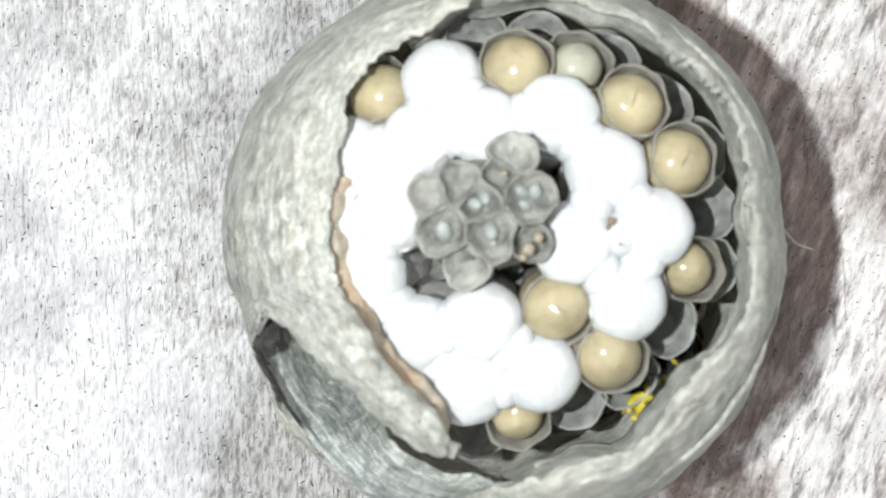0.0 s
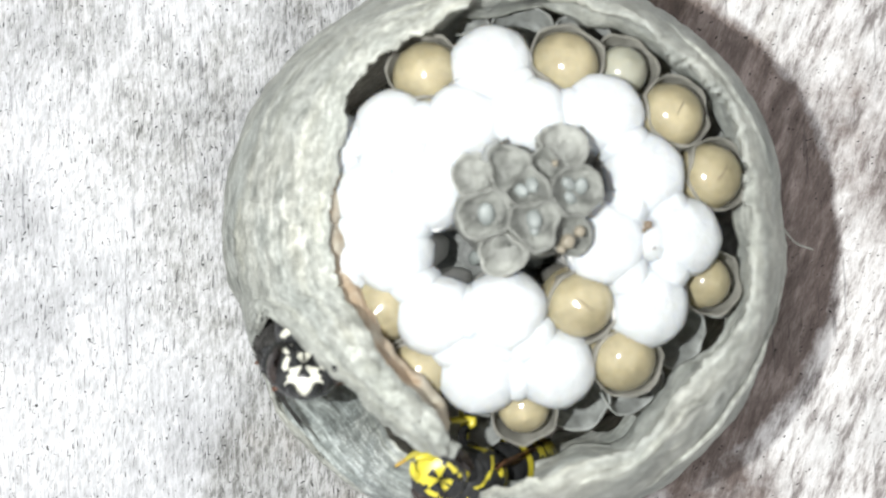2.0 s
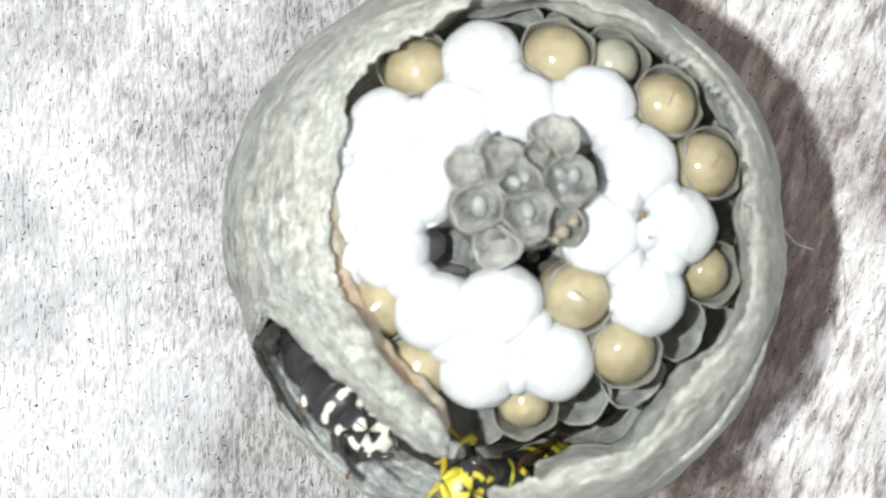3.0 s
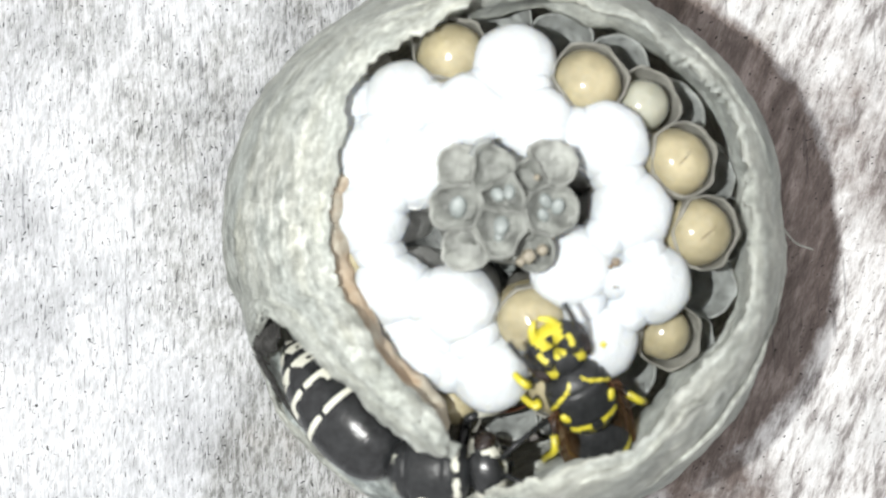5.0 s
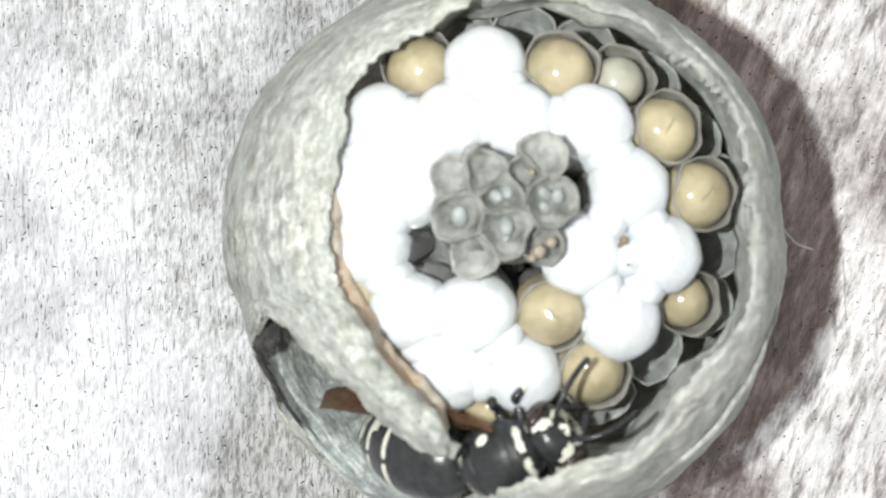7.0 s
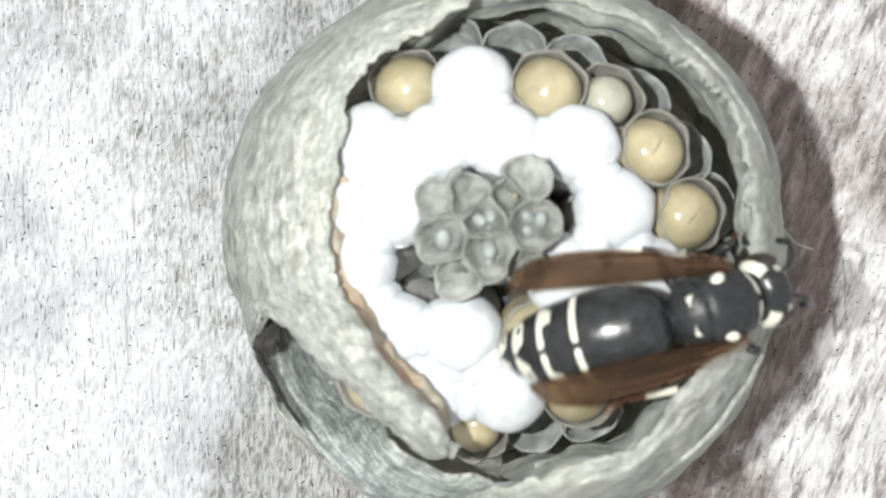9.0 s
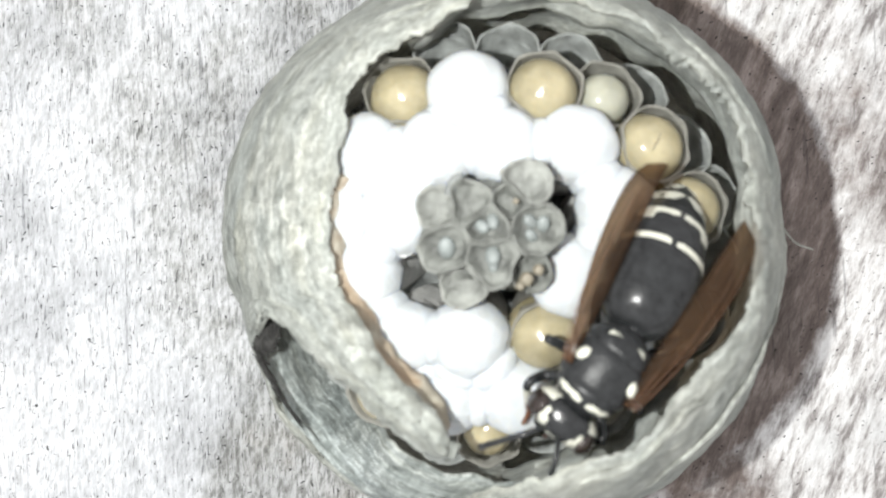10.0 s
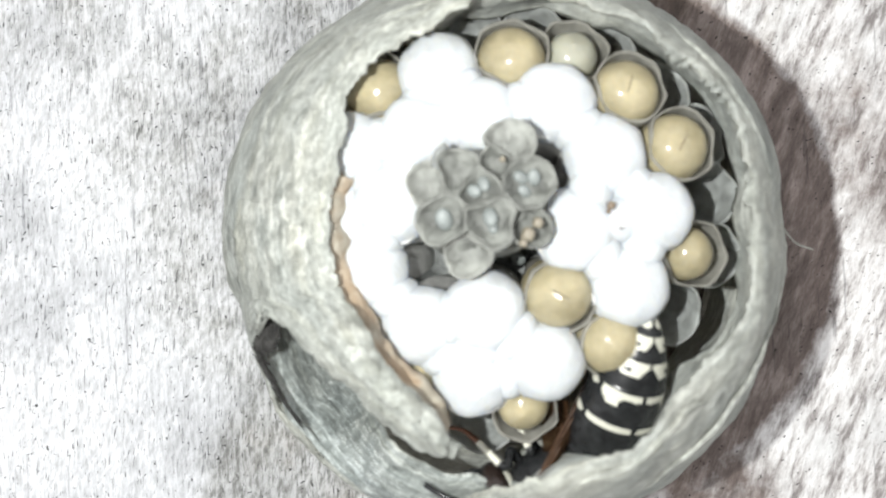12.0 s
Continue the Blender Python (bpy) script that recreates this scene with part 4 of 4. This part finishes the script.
def heading(x, y, z, yaw, pitch, roll):
    """A wasp's pose: its head towards yaw in the board's plane, its back towards the ground, its head lowered from the board by pitch."""
    fwd = Vector((math.cos(radians(yaw)) * math.cos(radians(pitch)), math.sin(radians(yaw)) * math.cos(radians(pitch)), -math.sin(radians(pitch))))
    up = Vector((0, 0, -1))
    left = up.cross(fwd).normalized()
    up = fwd.cross(left)
    m = Matrix((fwd, left, up)).transposed().to_4x4()
    return Matrix.Translation(Vector((x, y, z)) * MM) @ m @ pose(0, 0, 0, roll, 0, 0)


COMB_ROWS = [
    (0, 6.01, -1.03, -4.95, 0.9, 6.14, -6.7),
    (0.5, 5.98, -1.12, -5.07, 0.92, 4.31, -0.66),
    (1, 5.91, -1.01, -4.98, 0.17, 3.24, 0.05),
    (1.5, 5.84, -1.07, -4.97, 0.55, 2.16, 0.41),
    (2, 5.92, -1.03, -5, -0.01, -0.01, -0.01),
    (2.5, 5.89, -1.01, -4.98, -1.16, -0.14, -1.85),
    (3, 5.87, -1.07, -5, -1.19, 0.76, -1.49),
    (3.2, 5.84, -0.91, -5.01, -1.81, 0.7, -1.95),
    (4.8, 6.03, -1.16, -5, 2.49, 3.74, 16.36),
    (5, 6.13, -1.35, -5, 3.04, 4.87, 16.4),
    (5.5, 5.94, -1.21, -5.04, 2.72, 5.61, 7.03),
    (6, 5.98, -1.37, -5, 2.69, 4.13, 10.39),
    (6.5, 5.68, -1.04, -5.04, 3.73, 3.08, 10.07),
    (7, 5.87, -1.37, -5.02, 2.05, 3.78, 5.04),
    (7.2, 5.76, -1.02, -5.04, 3.24, 3.27, 11),
    (9, 5.41, -0.52, -4.96, 3.65, 4.98, 5.53),
    (9.5, 5.34, -0.18, -5, 3.72, 5.47, 2.39),
    (10, 5.71, -0.54, -5.05, 4.28, 5.14, 2.69),
    (10.5, 5.79, -1.15, -4.96, 1.1, 6.02, -2.43),
    (11, 6.46, -1.1, -5.01, -0.99, 7.82, -6.04),
    (11.5, 6.34, -1.15, -4.97, -1.64, 7.12, -8.52),
    (12, 6.19, -1.12, -4.89, -1.06, 6.25, -8.5),
]
# each row: seconds; place of the thorax (mm), yaw, pitch, roll; then the abdomen's swing up and sideways, and the head's
HORNET_ROWS = [
    (0, -10.87, -0.94, -14, 103.32, 13.23, 0, -13.82, -11.97, 8.2, 19.32),
    (1, -10.06, 1.22, -19, 92.36, 29.94, 0, -7.06, -1.73, 5.07, 3.83),
    (1.5, -10.12, 4.23, -22, 92.83, 50.61, 0, 6.89, -2.32, -46.27, 4.74),
    (2, -9.39, 5.38, -23, 91.17, 48.89, 0, 13.1, -1.38, -62.92, 3.54),
    (2.5, -8.24, 9.74, -24.5, 40, 43, 0, -35.45, -2, 27, -7),
    (3, -7.25, 10.09, -24.5, 44, 50, 0, -10.37, -6.66, -38, 8),
    (3.2, -6.15, 11.08, -24.5, 42, 50, 0, -8.23, -6.14, -15, 10),
    (4.8, -2.7, 14.26, -25, 17.3, 18.3, 0, -17.04, -19.06, 11.91, 29.76),
    (5, -0.78, 15.28, -25, -3, 18, 0, -7.65, -43.74, 12, 10),
    (5.5, 0.61, 14.9, -27, -8, 25, 0, -32.03, -22.42, -5, 8),
    (6, 0.91, 15.18, -27.3, -6, 30, 0, -26.78, -13.3, -10, 10),
    (6.5, 1.37, 14.92, -27.3, -8, 30, 0, -28.32, -10.57, -20, 15),
    (7, 3.95, 14, -27.5, -24, 22, 0, -29.79, -22.91, -10, 20),
    (7.2, 6.14, 12.4, -28.5, -28, 32, 0, -9.77, -22.19, -12, 20),
    (8, 10.14, 9.15, -30, -38, 10, 0, -41.57, 7.94, 0, 10),
    (8.4, 12.81, 5.36, -31.5, -45, 5, 0, -36.44, 0.07, -10, 10),
    (8.8, 16.17, 1.04, -31.8, -50, -5, 0, -26.93, -9.77, 10, 5),
    (9, 17.21, 3.74, -31.5, -15, -15, 0, -39.16, -0.24, 20, 5),
    (9.1, 18.08, 2.49, -31.3, -6, -22, 0, -47.2, 4.49, 15, 0),
    (9.2, 18.7, 0.51, -31, 2, -25, 0, -51.37, 8.56, 10, -5),
    (9.3, 18.81, 1.7, -31, 22, -26, 0, -58.02, 31.02, 5, -15),
    (9.4, 17.97, 3.18, -30.4, 50, -26, 0, -53.52, 44.28, 0, -20),
    (9.5, 17.37, 3.75, -29.2, 92, -24, 0, 4.11, 50.13, 0, -12),
    (9.6, 15.42, 4.29, -30.2, 110, -18, 0, -34.5, 38.08, 0, -12),
    (9.7, 14.28, 5.4, -31, 124, -12, 0, -32.05, 36.72, 0, -9),
    (9.8, 12.11, 7.07, -32.5, 128, 0, 0, -31.52, 26.86, 0, -5),
    (10, 9.98, 7.51, -33, 128, 0, 0, -29.67, 11.64, 0, -5),
    (10.3, 9.94, 8.9, -32, 112, -4, 0, -29.37, 2.04, 0, -2),
    (10.5, 10.59, 10.71, -28, 89.49, -29, 0, 7.27, 1.63, 7.93, 0.42),
    (11, 10.24, 15.47, -27, 95, 0, 0, 23.11, 13.05, 0, 0),
    (11.2, 10.46, 16.32, -26.2, 100, 2, -4, 29.47, 19.5, 0, 0),
    (11.5, 10.42, 17.12, -25, 120, 0, -16, 18.9, 38.54, -10, -20),
    (11.8, 9.22, 16.96, -23.5, 145, 0, -28, 5.79, 60.44, -10, -10),
    (12, 7.86, 16.62, -21, 160, 0, -45, -5.77, 55.72, -10, -10),
]
YELLOW_ROWS = [
    (0, 17.5, 9.9, -17, 142.47, 60.82, 0, -8.34, 12.26, -22.9, -17.66),
    (0.2, 13.98, 12.86, -20, 155.11, 42.06, 0, 12.17, 14.89, -10.3, -21.62),
    (0.5, 2.34, 16.75, -20.3, 178.72, 0.99, -70, -43.1, -23.37, 35.57, 45.51),
    (1, 1.72, 16.2, -21, -179.61, 2.23, -70, -44.04, -22.72, 36.42, 45.38),
    (1.5, 2.12, 16.2, -21, 179.81, 1.94, -70, -43.43, -24.1, 35.75, 47.28),
    (2, 2.02, 16.02, -24, -163.97, 56.73, -20, -7.58, 5.79, -33.5, -8.34),
    (2.5, 3.01, 16.42, -24, -168.19, 58.62, -20, -5.51, 5.79, -40.28, -8.32),
    (3, 3.81, 16.82, -24, -166.63, 58.51, 0, -2.83, 8.13, -42.58, -11.65),
    (3.2, 4.01, 16.82, -24, -165.41, 58.82, 0, -3.39, 7.41, -42.1, -10.63),
    (4, 6.81, 15.05, -26, -123.57, 39.17, 0, 5.48, 7.17, -24.7, -10.3),
    (4.8, 9.3, 12.2, -27, -102.96, 26.07, 0, -30.27, 10.39, -39.6, -16.35),
    (5, 9.3, 9.8, -27, -118.33, 25.09, 0, -29.83, -5.15, -47.89, 7.59),
    (5.1, 8.82, 10.73, -27, -128, 23.74, 0, -28.55, -7.13, -48.38, 10.79),
    (5.2, 8.14, 11.84, -28, -139.86, 27.52, 0, -31.72, -3.64, -34.31, 5.46),
    (5.3, 6.27, 10.88, -34.2, -173.15, 25.46, 0, -26.38, -1.31, -22.59, 2.01),
    (5.4, 6.1, 10.71, -34.2, -171.64, 34.66, 0, -24.97, -3.15, -23.64, 4.85),
    (5.5, 6.45, 9.5, -34.2, -157.65, 32.3, 0, -33.03, -5.99, -33.15, 9.16),
    (5.6, 4.65, 11.76, -36.2, 161.97, 12.06, 0, -8.95, 2.83, 7.67, -4.09),
    (5.7, 6.13, 10.17, -36.2, 156.8, 24.17, 0, -21.2, 5.51, 17.51, -7.94),
    (5.8, 2.9, 12.09, -36.2, -173.83, 25.13, 0, -12.42, 7.82, -24.38, -11.37),
    (5.9, 3.44, 12.6, -36.2, 177.29, 24.79, 0, -7.5, 5.64, -28.57, -8.12),
    (6, 4.92, 11.92, -36.2, 175.35, 28.64, 0, -19.43, 8.27, -23.42, -12.33),
    (6.1, 5.26, 13.78, -36.2, 172.24, 29.54, 0, -11.98, 7.01, -19.75, -10.18),
    (6.2, 5.69, 29.37, -39, 142.9, -16.8, 0, 36.57, 17.24, -30.69, -29.75),
    (6.4, 14, 62, -95, 150, 30, 40, 0, 0, 0, 0),
    (7.0, 30, 90, -420, 120, 40, 90, 0, 0, 0, 0),
    (12.0, 40, 100, -900, 120, 40, 90, 0, 0, 0, 0),
]


HORNET_TUCK = [(0, 78), (3.2, 72), (4.8, 25), (7.0, 20), (8.8, 25), (9.4, 45), (11, 45), (11.5, 20), (12, 12)]
YELLOW_TUCK = [(0, 88), (0.2, 70), (0.5, 62), (1.5, 58), (2.0, 72), (3.2, 72), (4.8, 8), (5.1, 10), (5.4, 38), (6.1, 38), (12, 30)]
HORNET_WINGS = [(0, -20), (7.0, -20), (7.2, -14), (8.0, 2), (8.8, 3), (9.0, 2), (9.2, -1), (9.5, 0), (10.0, 0), (10.5, 3), (11.0, 4), (11.5, 1), (11.8, -10), (12.0, -25)]
YELLOW_WINGS = [(0, -9), (5.0, -9), (5.2, 6), (5.5, 18), (5.6, 6), (5.8, -4), (6.1, -4), (12.0, 20)]


def motions(comb, brood, hornet, yellow):
    rows = [(t, pose(x * MM, y * MM, z * MM, a, b, c)) for t, x, y, z, a, b, c in COMB_ROWS]
    for thing in (comb, *brood):
        walk(thing, rows)
    for wasp, rows, splays, tucks, follow in ((hornet, HORNET_ROWS, HORNET_WINGS, HORNET_TUCK, 0.9), (yellow, YELLOW_ROWS, YELLOW_WINGS, YELLOW_TUCK, 0.35)):
        walk(wasp, [(t, heading(x, y, z, yaw, pitch, roll)) for t, x, y, z, yaw, pitch, roll, *_ in rows])
        for piece in wasp.children:
            if piece.name.startswith("abdomen"):
                walk(piece, [(r[0], pose(-2.75 * MM, 0, -0.1 * MM, 0, r[7], r[8])) for r in rows])
            if piece.name.startswith("leg"):
                hip = piece.matrix_basis.translation.copy()
                s = 1 if hip.y > 0 else -1
                phase = (0 if hip.x > 1 * MM else 2.1 if hip.x > -0.5 * MM else 4.2) + (0 if s > 0 else math.pi)
                fold = -1 if hip.x > 1 * MM else 1 if hip.x < -0.5 * MM else 0
                steps = []
                for i in range(61):
                    t = i * 0.2
                    tuck = float(np.interp(t, [w[0] for w in tucks], [w[1] for w in tucks]))
                    steps.append((t, Matrix.Translation(hip) @ pose(0, 0, 0, -s * (tuck + 5 * math.sin(9 * t + phase)), 0, 13 * math.sin(9 * t + phase + 1.5) + fold * s * 2.6 * max(0, tuck - 40))))
                walk(piece, steps)
            if piece.name.startswith("wing"):
                s = 1 if piece.matrix_basis.translation.y > 0 else -1
                poses = []
                for r in rows:
                    splay = float(np.interp(r[0], [w[0] for w in splays], [w[1] for w in splays]))
                    if follow < 0.5 and s > 0:
                        splay = min(splay, -4)
                    if follow > 0.5 and s > 0:
                        splay += float(np.interp(r[0], [3.2, 5, 5.5, 6, 6.5, 7, 7.2, 8, 9, 9.2, 9.4, 9.7, 10.3, 10.6, 11, 11.5, 12], [0, 9, 20, 28, 29, 23, 18, 0, 8, 17, 17, 9, 7, 5, 2, 5, 0]))
                    inward = float(np.interp(r[0], [8.8, 9.1, 9.6, 10.0], [0, -7, -5, 0])) if follow > 0.5 and s < 0 else 0
                    lift = float(np.interp(r[0], [5, 5.5, 7, 7.3, 9.2, 9.4, 9.6, 10], [0, 9, 9, 0, 0, 6, 6, 0])) if follow > 0.5 and s > 0 else 0
                    poses.append((r[0], wing_pose(s, splay, max(-7, follow * (r[7] - 4.2) + lift) if follow > 0.5 else follow * r[7], 0.9 * r[8] + inward)))
                walk(piece, poses)
            if piece.name.startswith("head"):
                walk(piece, [(r[0], pose(3.7 * MM, 0, -0.2 * MM, 0, r[9], r[10])) for r in rows])


build_board()
build_envelope()
comb, made = build_comb()
brood = build_brood(made)
hornet = build_wasp("black_hornet", "black hornet with ivory bands and folded brown wings", IVORY, marks_white, thorax_white, [BLACK, IVORY, BROWNLEG], (9, 12), 1.05, 0.97, 12.6, 12)
yellow = build_wasp("yellow_wasp", "yellow and black banded wasp with brown wings", YELLOW, marks_yellow, thorax_yellow, [BLACK, YELLOW, AMBER], (6, 15), 0.97, 0.84)
motions(comb, brood, hornet, yellow)
